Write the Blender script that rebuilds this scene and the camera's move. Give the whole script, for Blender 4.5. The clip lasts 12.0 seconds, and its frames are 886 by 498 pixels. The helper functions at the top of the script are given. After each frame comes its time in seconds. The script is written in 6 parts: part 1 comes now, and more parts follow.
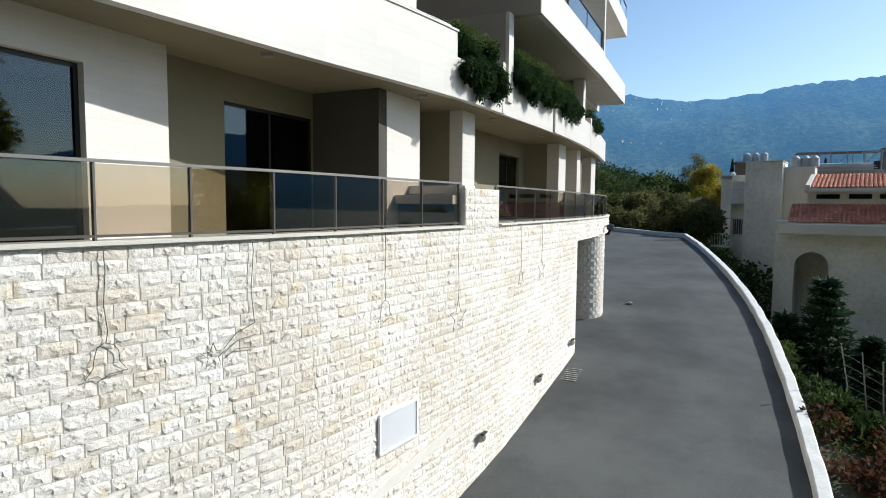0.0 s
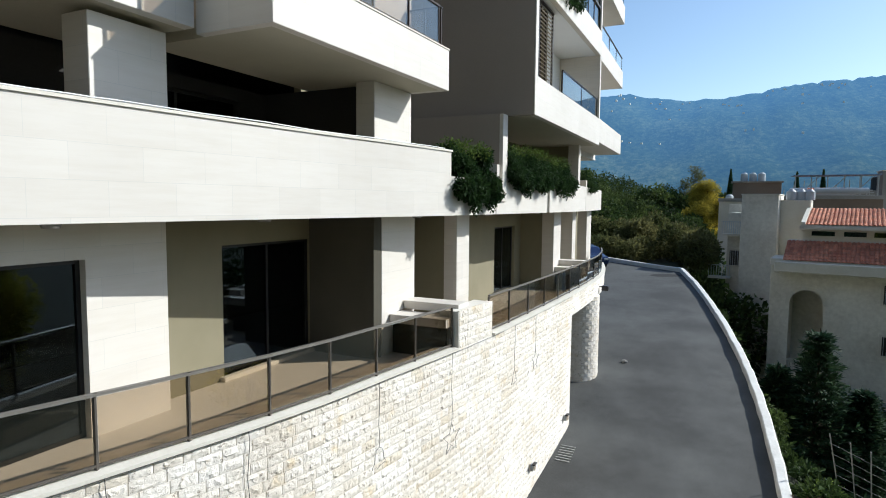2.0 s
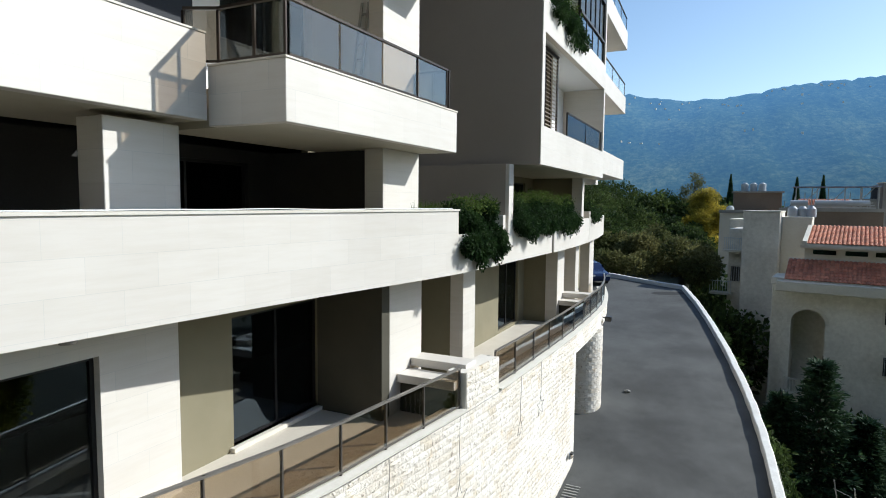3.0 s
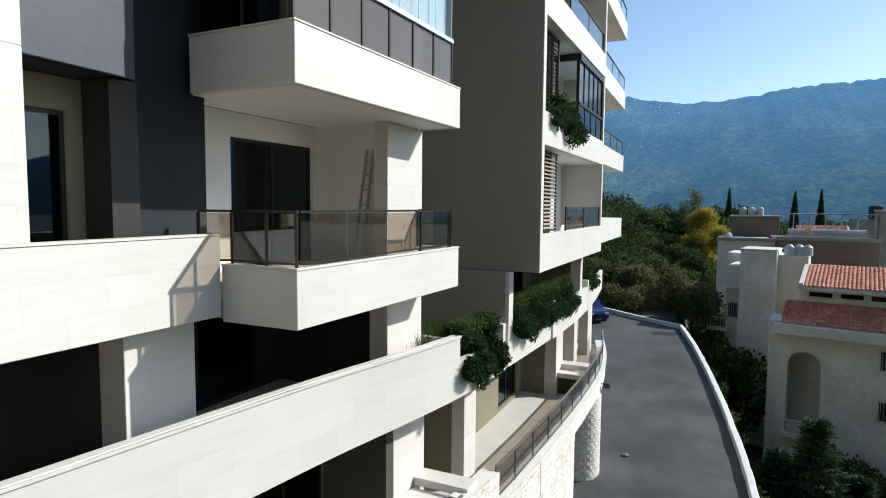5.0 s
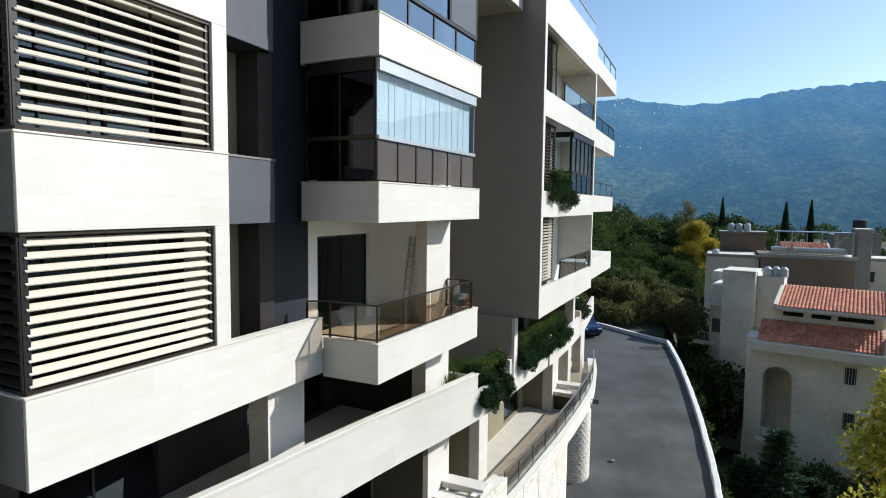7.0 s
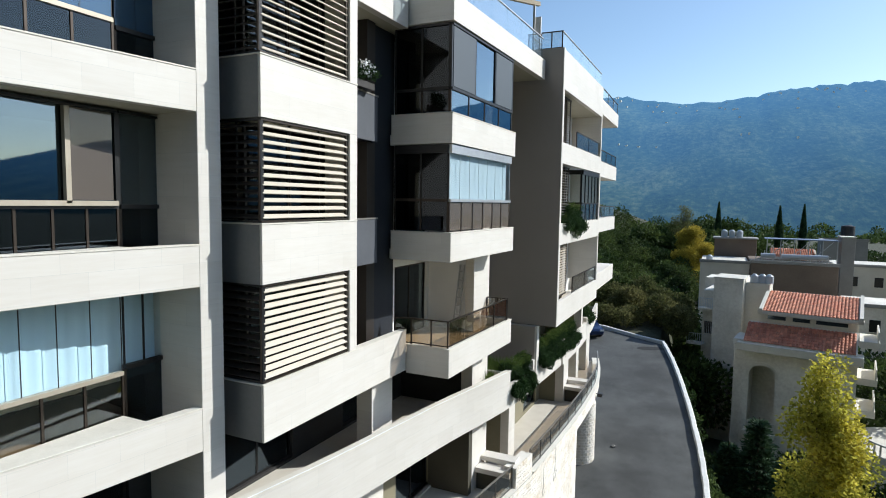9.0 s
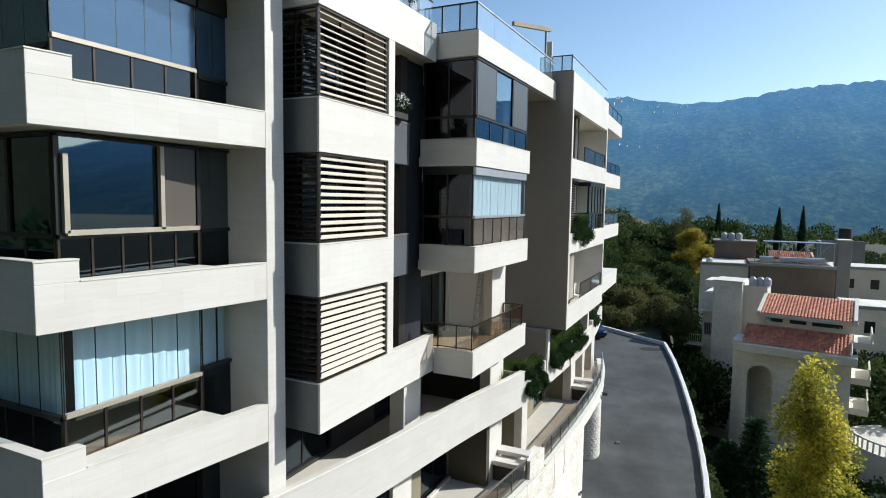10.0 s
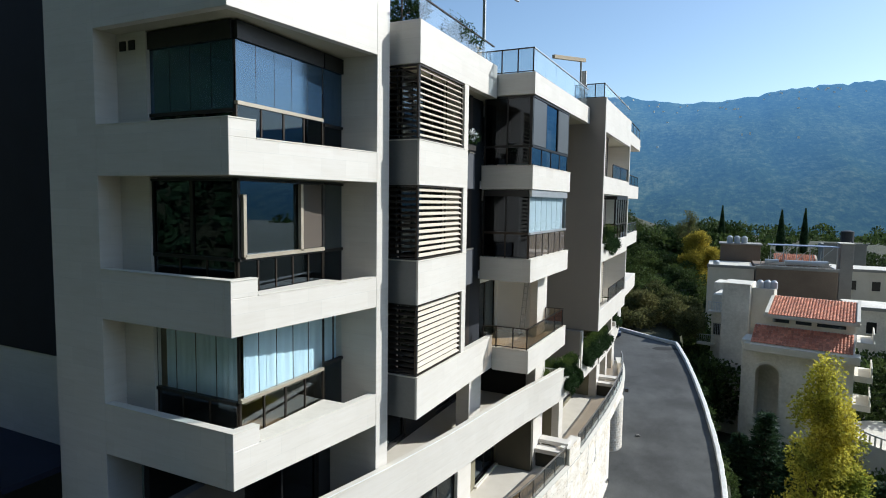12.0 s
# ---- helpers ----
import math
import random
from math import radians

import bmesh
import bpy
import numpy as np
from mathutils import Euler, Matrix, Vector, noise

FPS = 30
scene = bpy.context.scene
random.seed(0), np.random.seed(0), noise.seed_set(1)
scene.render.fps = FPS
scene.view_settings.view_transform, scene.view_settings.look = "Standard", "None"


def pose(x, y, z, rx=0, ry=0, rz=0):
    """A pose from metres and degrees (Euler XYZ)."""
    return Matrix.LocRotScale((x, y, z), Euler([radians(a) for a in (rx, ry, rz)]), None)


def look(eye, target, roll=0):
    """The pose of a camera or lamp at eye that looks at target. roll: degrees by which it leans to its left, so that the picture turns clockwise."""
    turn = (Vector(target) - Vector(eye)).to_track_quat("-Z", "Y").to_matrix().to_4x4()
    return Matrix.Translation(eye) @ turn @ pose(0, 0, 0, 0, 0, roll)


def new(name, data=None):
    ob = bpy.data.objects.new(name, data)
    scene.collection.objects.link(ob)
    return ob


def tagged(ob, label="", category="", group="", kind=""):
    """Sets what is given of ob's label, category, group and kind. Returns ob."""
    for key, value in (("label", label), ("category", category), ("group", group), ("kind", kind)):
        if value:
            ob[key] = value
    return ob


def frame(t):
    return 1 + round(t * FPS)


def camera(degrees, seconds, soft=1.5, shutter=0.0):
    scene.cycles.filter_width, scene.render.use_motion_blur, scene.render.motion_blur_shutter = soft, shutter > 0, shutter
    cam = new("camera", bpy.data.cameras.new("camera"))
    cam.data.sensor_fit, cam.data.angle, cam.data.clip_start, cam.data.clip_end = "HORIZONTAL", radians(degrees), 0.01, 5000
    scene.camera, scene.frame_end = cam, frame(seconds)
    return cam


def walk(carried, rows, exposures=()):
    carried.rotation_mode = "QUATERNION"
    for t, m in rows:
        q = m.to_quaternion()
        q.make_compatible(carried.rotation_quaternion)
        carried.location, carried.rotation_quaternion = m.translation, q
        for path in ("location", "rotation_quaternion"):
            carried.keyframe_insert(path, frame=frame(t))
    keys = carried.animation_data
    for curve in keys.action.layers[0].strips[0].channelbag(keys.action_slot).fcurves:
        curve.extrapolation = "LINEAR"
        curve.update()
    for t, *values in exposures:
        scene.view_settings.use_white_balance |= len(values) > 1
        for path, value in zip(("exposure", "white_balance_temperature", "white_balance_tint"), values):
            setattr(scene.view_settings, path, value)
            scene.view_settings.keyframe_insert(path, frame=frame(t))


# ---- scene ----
cam = camera(74.5, 12.0, soft=1.0)
METRES, EYE, TILT, LEAN, TURN = 21.5, 0.6, 0.0, 0.0, 25.7
ROWS = [
    (0.0, 0.0, 0.0, 0.0, 0.04, -4.36, -0.49),
    (0.5, 0.0017, -0.0019, 0.0275, 0.03, -4.4, -0.53),
    (1.0, 0.0043, -0.0038, 0.0584, 0.03, -4.45, -0.56),
    (1.5, 0.0048, -0.0039, 0.0876, 0.01, -4.46, -0.51),
    (2.0, 0.0046, -0.0024, 0.1178, -0.0, -4.47, -0.5),
    (2.5, 0.0009, -0.0004, 0.1459, -0.02, -4.5, -0.5),
    (3.0, -0.0038, 0.0004, 0.1773, -0.05, -4.52, -0.52),
    (5.0, -0.0076, -0.0078, 0.3063, -0.11, -4.35, -0.48),
    (5.5, -0.0109, -0.0283, 0.3359, -0.13, -4.31, -0.61),
    (6.0, -0.0175, -0.0724, 0.3612, -0.17, -4.28, -0.66),
    (6.5, -0.0279, -0.1253, 0.3799, -0.18, -4.3, -0.68),
    (7.0, -0.0404, -0.1879, 0.3985, -0.2, -4.36, -0.68),
    (9.0, -0.113, -0.3973, 0.459, -0.29, -4.6, -0.82),
    (9.5, -0.1292, -0.4372, 0.4717, -0.28, -4.62, -0.81),
    (10.0, -0.1491, -0.4766, 0.4831, -0.27, -4.63, -0.81),
    (10.5, -0.1716, -0.5086, 0.4914, -0.26, -4.62, -0.79),
    (11.0, -0.1982, -0.5406, 0.4993, -0.25, -4.64, -0.82),
    (11.5, -0.2225, -0.5695, 0.506, -0.26, -4.65, -0.81),
    (12.0, -0.2486, -0.599, 0.513, -0.25, -4.67, -0.81),
]
EXPOSURES = [(0.0, 0.12, 6090, 6), (12.0, 0.12, 6090, 6)]
walk(cam, [(t, pose(0, 0, EYE, TILT, LEAN, TURN) @ pose(METRES * x, METRES * y, METRES * z, 90 + pitch, roll, yaw)) for t, x, y, z, yaw, pitch, roll in ROWS], EXPOSURES)

# ---- light ----
SUN_DIR = Vector((1.45, 1.09, 1.19)).normalized()
elev = math.asin(SUN_DIR.z)
azim = math.atan2(SUN_DIR.x, SUN_DIR.y)
world = bpy.data.worlds.new("sky")
scene.world = world
world.use_nodes = True
wn, wl = world.node_tree.nodes, world.node_tree.links
sky = wn.new("ShaderNodeTexSky")
sky.sky_type, sky.sun_disc = "NISHITA", False
sky.sun_elevation, sky.sun_rotation = elev, azim
sky.air_density, sky.dust_density, sky.ozone_density = 1.0, 0.7, 1.7
wl.new(sky.outputs["Color"], wn["Background"].inputs["Color"])
wn["Background"].inputs["Strength"].default_value = 0.15
sun_data = bpy.data.lights.new("sun", "SUN")
sun_data.energy, sun_data.angle, sun_data.color = 5.0, radians(0.5), (1.0, 0.96, 0.90)
sun = new("sun", sun_data)
sun.matrix_world = look(SUN_DIR * 60, (0, 0, 0))


# ---- materials ----
def node_mat(name):
    m = bpy.data.materials.new(name)
    m.use_nodes = True
    return m, m.node_tree.nodes, m.node_tree.links, m.node_tree.nodes["Principled BSDF"]


def ramp(n, stops):
    r = n.new("ShaderNodeValToRGB")
    el = r.color_ramp.elements
    while len(el) < len(stops):
        el.new(0.5)
    for e, (p, c) in zip(el, stops):
        e.position, e.color = p, (*c, 1)
    return r


def noise_tex(n, l, vec, scale, detail=4, rough=0.6):
    t = n.new("ShaderNodeTexNoise")
    t.inputs["Scale"].default_value = scale
    t.inputs["Detail"].default_value = detail
    t.inputs["Roughness"].default_value = rough
    l.new(vec, t.inputs["Vector"])
    return t


def mixcol(n, l, fac, a, b, mode="MIX"):
    m = n.new("ShaderNodeMix")
    m.data_type, m.blend_type = "RGBA", mode
    for sock, v in ((m.inputs[0], fac), (m.inputs[6], a), (m.inputs[7], b)):
        if isinstance(v, (int, float)):
            sock.default_value = v
        elif isinstance(v, tuple):
            sock.default_value = (*v, 1)
        else:
            l.new(v, sock)
    return m.outputs[2]


def surface(name, dark, light, scale=2.0, fine=30.0, rough=0.7, metal=0.0, bump=0.1, bump_dist=0.01, stretch=(1, 1, 1), island=0.0, piece=0.0, spec=0.5, lo=0.3, hi=0.7):
    """A surface that varies at a broad and a fine scale between two colours, with fine relief."""
    m, n, l, p = node_mat(name)
    geo = n.new("ShaderNodeNewGeometry")
    mp = n.new("ShaderNodeMapping")
    mp.inputs["Scale"].default_value = stretch
    l.new(geo.outputs["Position"], mp.inputs["Vector"])
    a = noise_tex(n, l, mp.outputs["Vector"], scale)
    b = noise_tex(n, l, mp.outputs["Vector"], fine, 3)
    mean = n.new("ShaderNodeMath")
    mean.operation = "MULTIPLY_ADD"
    l.new(b.outputs["Fac"], mean.inputs[0])
    mean.inputs[1].default_value = 0.4
    sub = n.new("ShaderNodeMath")
    sub.operation = "MULTIPLY"
    l.new(a.outputs["Fac"], sub.inputs[0])
    sub.inputs[1].default_value = 0.6
    l.new(sub.outputs[0], mean.inputs[2])
    r = ramp(n, [(lo, dark), (hi, light)])
    l.new(mean.outputs[0], r.inputs["Fac"])
    col = r.outputs["Color"]
    if island or piece:
        src = geo.outputs["Random Per Island"]
        amount = island
        if piece:
            src, amount = n.new("ShaderNodeObjectInfo").outputs["Random"], piece
        rr = n.new("ShaderNodeMapRange")
        rr.inputs["To Min"].default_value, rr.inputs["To Max"].default_value = 1 - amount, 1 + amount * 0.3
        l.new(src, rr.inputs["Value"])
        cx = n.new("ShaderNodeCombineColor")
        for k in range(3):
            l.new(rr.outputs["Result"], cx.inputs[k])
        col = mixcol(n, l, 1.0, col, cx.outputs[0], "MULTIPLY")
    l.new(col, p.inputs["Base Color"])
    p.inputs["Roughness"].default_value, p.inputs["Metallic"].default_value = rough, metal
    p.inputs["Specular IOR Level"].default_value = spec
    if bump:
        bn = n.new("ShaderNodeBump")
        bn.inputs["Strength"].default_value, bn.inputs["Distance"].default_value = bump, bump_dist
        l.new(b.outputs["Fac"], bn.inputs["Height"])
        l.new(bn.outputs["Normal"], p.inputs["Normal"])
    return m


def cladding_mat():
    """Pale travertine slabs with thin joints and faint horizontal veins."""
    m, n, l, p = node_mat("travertine cladding")
    geo = n.new("ShaderNodeNewGeometry")
    sep = n.new("ShaderNodeSeparateXYZ")
    l.new(geo.outputs["Position"], sep.inputs[0])
    add = n.new("ShaderNodeMath")
    l.new(sep.outputs["X"], add.inputs[0])
    l.new(sep.outputs["Y"], add.inputs[1])
    com = n.new("ShaderNodeCombineXYZ")
    l.new(add.outputs[0], com.inputs["X"])
    l.new(sep.outputs["Z"], com.inputs["Y"])
    br = n.new("ShaderNodeTexBrick")
    br.inputs["Scale"].default_value = 1.0
    br.inputs["Brick Width"].default_value, br.inputs["Row Height"].default_value = 0.95, 0.42
    br.inputs["Mortar Size"].default_value, br.inputs["Mortar Smooth"].default_value = 0.0035, 0.3
    br.inputs["Color1"].default_value, br.inputs["Color2"].default_value = (0.73, 0.69, 0.635, 1), (0.69, 0.65, 0.595, 1)
    br.inputs["Mortar"].default_value = (0.62, 0.60, 0.56, 1)
    l.new(com.outputs[0], br.inputs["Vector"])
    mp = n.new("ShaderNodeMapping")
    mp.inputs["Scale"].default_value = (0.7, 0.7, 7)
    l.new(geo.outputs["Position"], mp.inputs["Vector"])
    vein = noise_tex(n, l, mp.outputs["Vector"], 1.6, 6, 0.65)
    r = ramp(n, [(0.35, (0.955, 0.945, 0.93)), (0.6, (1, 1, 1))])
    l.new(vein.outputs["Fac"], r.inputs["Fac"])
    col = mixcol(n, l, 1.0, br.outputs["Color"], r.outputs["Color"], "MULTIPLY")
    blot = noise_tex(n, l, geo.outputs["Position"], 0.5, 3)
    r2 = ramp(n, [(0.35, (0.955, 0.95, 0.94)), (0.65, (1, 1, 1))])
    l.new(blot.outputs["Fac"], r2.inputs["Fac"])
    col = mixcol(n, l, 1.0, col, r2.outputs["Color"], "MULTIPLY")
    l.new(col, p.inputs["Base Color"])
    p.inputs["Roughness"].default_value = 0.5
    bn = n.new("ShaderNodeBump")
    bn.inputs["Strength"].default_value, bn.inputs["Distance"].default_value = 0.25, 0.004
    l.new(vein.outputs["Fac"], bn.inputs["Height"])
    l.new(bn.outputs["Normal"], p.inputs["Normal"])
    return m


def glass_mat(name, tint, gloss=1.0, rough=0.02, body=0.0, body_col=(0.5, 0.6, 0.65), base=0.045, coat=(1, 1, 1)):
    """A clear or smoked pane: tinted see-through with a Fresnel mirror over it; body adds a milky share."""
    m, n, l, p = node_mat(name)
    out = n["Material Output"]
    tr = n.new("ShaderNodeBsdfTransparent")
    tr.inputs["Color"].default_value = (*tint, 1)
    shade = tr.outputs[0]
    if body:
        df = n.new("ShaderNodeBsdfDiffuse")
        df.inputs["Color"].default_value = (*body_col, 1)
        mb = n.new("ShaderNodeMixShader")
        mb.inputs["Fac"].default_value = body
        l.new(shade, mb.inputs[1])
        l.new(df.outputs[0], mb.inputs[2])
        shade = mb.outputs[0]
    gl = n.new("ShaderNodeBsdfGlossy")
    gl.inputs["Roughness"].default_value = rough
    gl.inputs["Color"].default_value = (*coat, 1)
    lw = n.new("ShaderNodeLayerWeight")
    lw.inputs["Blend"].default_value = 0.5
    pw = n.new("ShaderNodeMath")
    pw.operation = "POWER"
    l.new(lw.outputs["Facing"], pw.inputs[0])
    pw.inputs[1].default_value = 3.5
    mul = n.new("ShaderNodeMath")
    mul.operation = "MULTIPLY_ADD"
    l.new(pw.outputs[0], mul.inputs[0])
    mul.inputs[1].default_value = 0.75 * gloss
    mul.inputs[2].default_value = base
    mul.use_clamp = True
    mx = n.new("ShaderNodeMixShader")
    l.new(mul.outputs[0], mx.inputs["Fac"])
    l.new(shade, mx.inputs[1])
    l.new(gl.outputs[0], mx.inputs[2])
    l.new(mx.outputs[0], out.inputs["Surface"])
    return m



def leaf_mat(name, dark, light, scale, vary=0.45, through_share=0.4):
    """Matt leaves that let some light through."""
    m, n, l, p = node_mat(name)
    geo = n.new("ShaderNodeNewGeometry")
    a = noise_tex(n, l, geo.outputs["Position"], scale, 3)
    r = ramp(n, [(0.35, dark), (0.65, light)])
    l.new(a.outputs["Fac"], r.inputs["Fac"])
    rr = n.new("ShaderNodeMapRange")
    rr.inputs["To Min"].default_value, rr.inputs["To Max"].default_value = 1 - vary, 1 + vary * 0.6
    l.new(geo.outputs["Random Per Island"], rr.inputs["Value"])
    cx = n.new("ShaderNodeCombineColor")
    for k in range(3):
        l.new(rr.outputs["Result"], cx.inputs[k])
    col = mixcol(n, l, 1.0, r.outputs["Color"], cx.outputs[0], "MULTIPLY")
    l.new(col, p.inputs["Base Color"])
    p.inputs["Roughness"].default_value, p.inputs["Specular IOR Level"].default_value = 0.7, 0.15
    tl = n.new("ShaderNodeBsdfTranslucent")
    l.new(col, tl.inputs["Color"])
    mx = n.new("ShaderNodeMixShader")
    mx.inputs["Fac"].default_value = through_share
    l.new(p.outputs[0], mx.inputs[1])
    l.new(tl.outputs[0], mx.inputs[2])
    l.new(mx.outputs[0], n["Material Output"].inputs["Surface"])
    return m


def stone_mat(name, piece):
    """Cream limestone with a broken face: buff and white blocks, rusty stains and dark specks in patches."""
    m, n, l, p = node_mat(name)
    geo = n.new("ShaderNodeNewGeometry")
    pos = geo.outputs["Position"]
    broad = noise_tex(n, l, pos, 0.7, 4)
    r = ramp(n, [(0.35, (0.74, 0.68, 0.60)), (0.62, (0.84, 0.80, 0.74))])
    l.new(broad.outputs["Fac"], r.inputs["Fac"])
    rnd = n.new("ShaderNodeObjectInfo").outputs["Random"] if piece else geo.outputs["Random Per Island"]
    tone = ramp(n, [(0.0, (0.90, 0.85, 0.76)), (0.10, (0.96, 0.935, 0.89)), (0.5, (1, 0.99, 0.97)), (1.0, (1.06, 1.06, 1.06))])
    l.new(rnd, tone.inputs["Fac"])
    col = mixcol(n, l, 1.0, r.outputs["Color"], tone.outputs["Color"], "MULTIPLY")
    specks = noise_tex(n, l, pos, 13.0, 5, 0.7)
    gr = ramp(n, [(0.57, (1, 1, 1)), (0.66, (0.42, 0.39, 0.35))])
    l.new(specks.outputs["Fac"], gr.inputs["Fac"])
    col = mixcol(n, l, 1.0, col, gr.outputs["Color"], "MULTIPLY")
    rust = noise_tex(n, l, pos, 2.3, 3)
    rr = ramp(n, [(0.60, (1, 1, 1)), (0.74, (0.93, 0.84, 0.68))])
    l.new(rust.outputs["Fac"], rr.inputs["Fac"])
    col = mixcol(n, l, 1.0, col, rr.outputs["Color"], "MULTIPLY")
    l.new(col, p.inputs["Base Color"])
    p.inputs["Roughness"].default_value, p.inputs["Specular IOR Level"].default_value = 0.9, 0.2
    fine = noise_tex(n, l, pos, 26.0, 5, 0.7)
    bn = n.new("ShaderNodeBump")
    bn.inputs["Strength"].default_value, bn.inputs["Distance"].default_value = 0.7, 0.02
    l.new(fine.outputs["Fac"], bn.inputs["Height"])
    l.new(bn.outputs["Normal"], p.inputs["Normal"])
    return m


M_CLAD = cladding_mat()
M_CAP = surface("stone coping", (0.62, 0.58, 0.50), (0.74, 0.70, 0.62), 3, 25, 0.6)
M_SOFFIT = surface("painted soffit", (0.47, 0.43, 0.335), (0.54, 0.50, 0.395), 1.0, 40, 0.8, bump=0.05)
# olive-brown taken down further to hold the terrace soffit's shade
M_OLIVE = surface("olive-brown soffit darkened for shade", (0.20, 0.17, 0.10), (0.245, 0.21, 0.13), 1.0, 40, 0.8, bump=0.05)
# beige wall colour with the recesses' shade multiplied in
M_BEIGE = surface("beige render darkened for shade", (0.20, 0.178, 0.112), (0.245, 0.218, 0.145), 1.2, 60, 0.85, bump=0.15)
M_WHITE = surface("white render", (0.84, 0.85, 0.86), (0.89, 0.90, 0.91), 1.0, 60, 0.8, bump=0.1)
M_GREIGE = surface("greige rendered wall", (0.335, 0.295, 0.26), (0.39, 0.345, 0.305), 0.4, 50, 0.85, bump=0.1)
M_NAVY = surface("dark slate panel", (0.016, 0.019, 0.025), (0.026, 0.030, 0.038), 1.2, 20, 0.6, spec=0.25)
M_SLATE = surface("slate grey balcony panel", (0.075, 0.080, 0.092), (0.10, 0.105, 0.118), 1.2, 20, 0.6, spec=0.3)
M_SIDE = surface("dark grey bay side", (0.17, 0.17, 0.168), (0.225, 0.222, 0.218), 0.8, 12, 0.45, bump=0.05)
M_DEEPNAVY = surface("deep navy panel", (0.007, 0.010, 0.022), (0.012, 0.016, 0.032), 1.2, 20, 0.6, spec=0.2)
M_BROWN = surface("dark brown panel", (0.016, 0.012, 0.010), (0.026, 0.020, 0.016), 2, 30, 0.5)
# shade on faces turned from the sun, put into a dark base colour
M_UMBERSHADE = surface("render darkened to umber for shade", (0.055, 0.050, 0.035), (0.078, 0.070, 0.050), 1.2, 60, 0.85, bump=0.1)
M_FLOOR = surface("terrace tiles", (0.58, 0.53, 0.45), (0.68, 0.63, 0.55), 1.5, 30, 0.6)
M_TAN = surface("tan ceramic balcony tiles", (0.54, 0.44, 0.31), (0.64, 0.53, 0.39), 1.5, 30, 0.5)
M_BRONZE = surface("bronze anodised metal", (0.035, 0.026, 0.02), (0.055, 0.043, 0.034), 4, 60, 0.4, 0.6, bump=0.03)
M_POST = surface("taupe anodised post", (0.10, 0.088, 0.075), (0.14, 0.125, 0.11), 4, 60, 0.4, 0.5, bump=0.03)
M_FRAME = surface("champagne window frame", (0.36, 0.31, 0.24), (0.44, 0.39, 0.31), 4, 60, 0.45, 0.3, bump=0.03)
M_DARKFRAME = surface("black window frame", (0.012, 0.012, 0.013), (0.025, 0.024, 0.024), 4, 60, 0.4, 0.3, bump=0.03)
M_RAILCAP = surface("brushed grey handrail", (0.24, 0.22, 0.195), (0.33, 0.31, 0.28), 4, 40, 0.4, 0.5, bump=0.03)
M_SLAT = surface("off-white louvre slat", (0.58, 0.52, 0.43), (0.67, 0.61, 0.51), 3, 40, 0.5, bump=0.03)
M_DARKSLAT = surface("dark louvre slat", (0.03, 0.024, 0.02), (0.05, 0.04, 0.033), 3, 40, 0.5, bump=0.03)
M_CURTAIN = surface("pale blue roller blind", (0.62, 0.76, 0.83), (0.74, 0.85, 0.89), 1.5, 25, 0.9)
M_BLIND = surface("pale grey-blue blind cloth", (0.52, 0.57, 0.585), (0.59, 0.635, 0.65), 1.5, 25, 0.9)
# near-black base colour carries the shade of rooms and deep recesses
M_ROOMSHADE = surface("room wall darkened for shade", (0.022, 0.021, 0.02), (0.036, 0.034, 0.032), 1, 20, 0.9)
M_SMOKE = glass_mat("smoked balustrade glass", (0.74, 0.68, 0.60), 1.0, base=0.07, coat=(0.8, 0.92, 1.0))
M_CLEAR = glass_mat("clear balustrade glass", (0.88, 0.92, 0.94), 1.2, body=0.08, body_col=(0.55, 0.66, 0.75))
M_WINDOW = glass_mat("dark window glass", (0.28, 0.31, 0.34), 0.8, base=0.055, coat=(0.7, 0.86, 1.0))
M_BLUEWIN = glass_mat("reflective blue window glass", (0.30, 0.34, 0.37), 1.2, base=0.2, coat=(0.7, 0.86, 1.0))
M_DEEPGLASS = glass_mat("deep grey window glass", (0.16, 0.165, 0.17), 0.5, base=0.04, coat=(0.8, 0.88, 1.0))
M_PALEGLASS = glass_mat("pale blue glass screen", (0.92, 0.96, 0.98), 0.25, base=0.035)
# blue diffuse body stands in for the sky these panes would reflect
M_SKYGLASS = glass_mat("glass screen with painted sky reflection", (0.42, 0.48, 0.52), 0.8, rough=0.12, base=0.15, coat=(0.5, 0.72, 0.95), body=0.4, body_col=(0.045, 0.10, 0.19))
M_BROWNGLASS = glass_mat("grey-brown panel glass", (0.6, 0.55, 0.5), 0.5, body=0.65, body_col=(0.17, 0.145, 0.125))
M_GREYSCREEN = glass_mat("grey insect mesh", (0.35, 0.36, 0.37), 0.3, rough=0.3, body=0.75, body_col=(0.13, 0.14, 0.15))
M_STONE = stone_mat("split-faced limestone", False)
M_STONE_P = stone_mat("split-faced limestone block", True)
M_JOINT = surface("pale mortar", (0.70, 0.66, 0.59), (0.78, 0.74, 0.67), 2, 30, 0.9)
M_ASPHALT = surface("worn asphalt", (0.036, 0.036, 0.034), (0.094, 0.096, 0.092), 0.28, 40, 0.8, bump=0.35, bump_dist=0.006, lo=0.40, hi=0.60)
M_KERB = surface("whitewashed kerb", (0.60, 0.59, 0.55), (0.80, 0.79, 0.76), 2.5, 18, 0.8, bump=0.5, bump_dist=0.03)
M_EARTH = surface("earth and scrub", (0.022, 0.032, 0.014), (0.07, 0.068, 0.036), 0.25, 3.0, 0.95, bump=0.8, bump_dist=0.15)
M_METAL = surface("galvanised metal", (0.45, 0.46, 0.47), (0.58, 0.59, 0.60), 3, 40, 0.4, 0.7, bump=0.03)
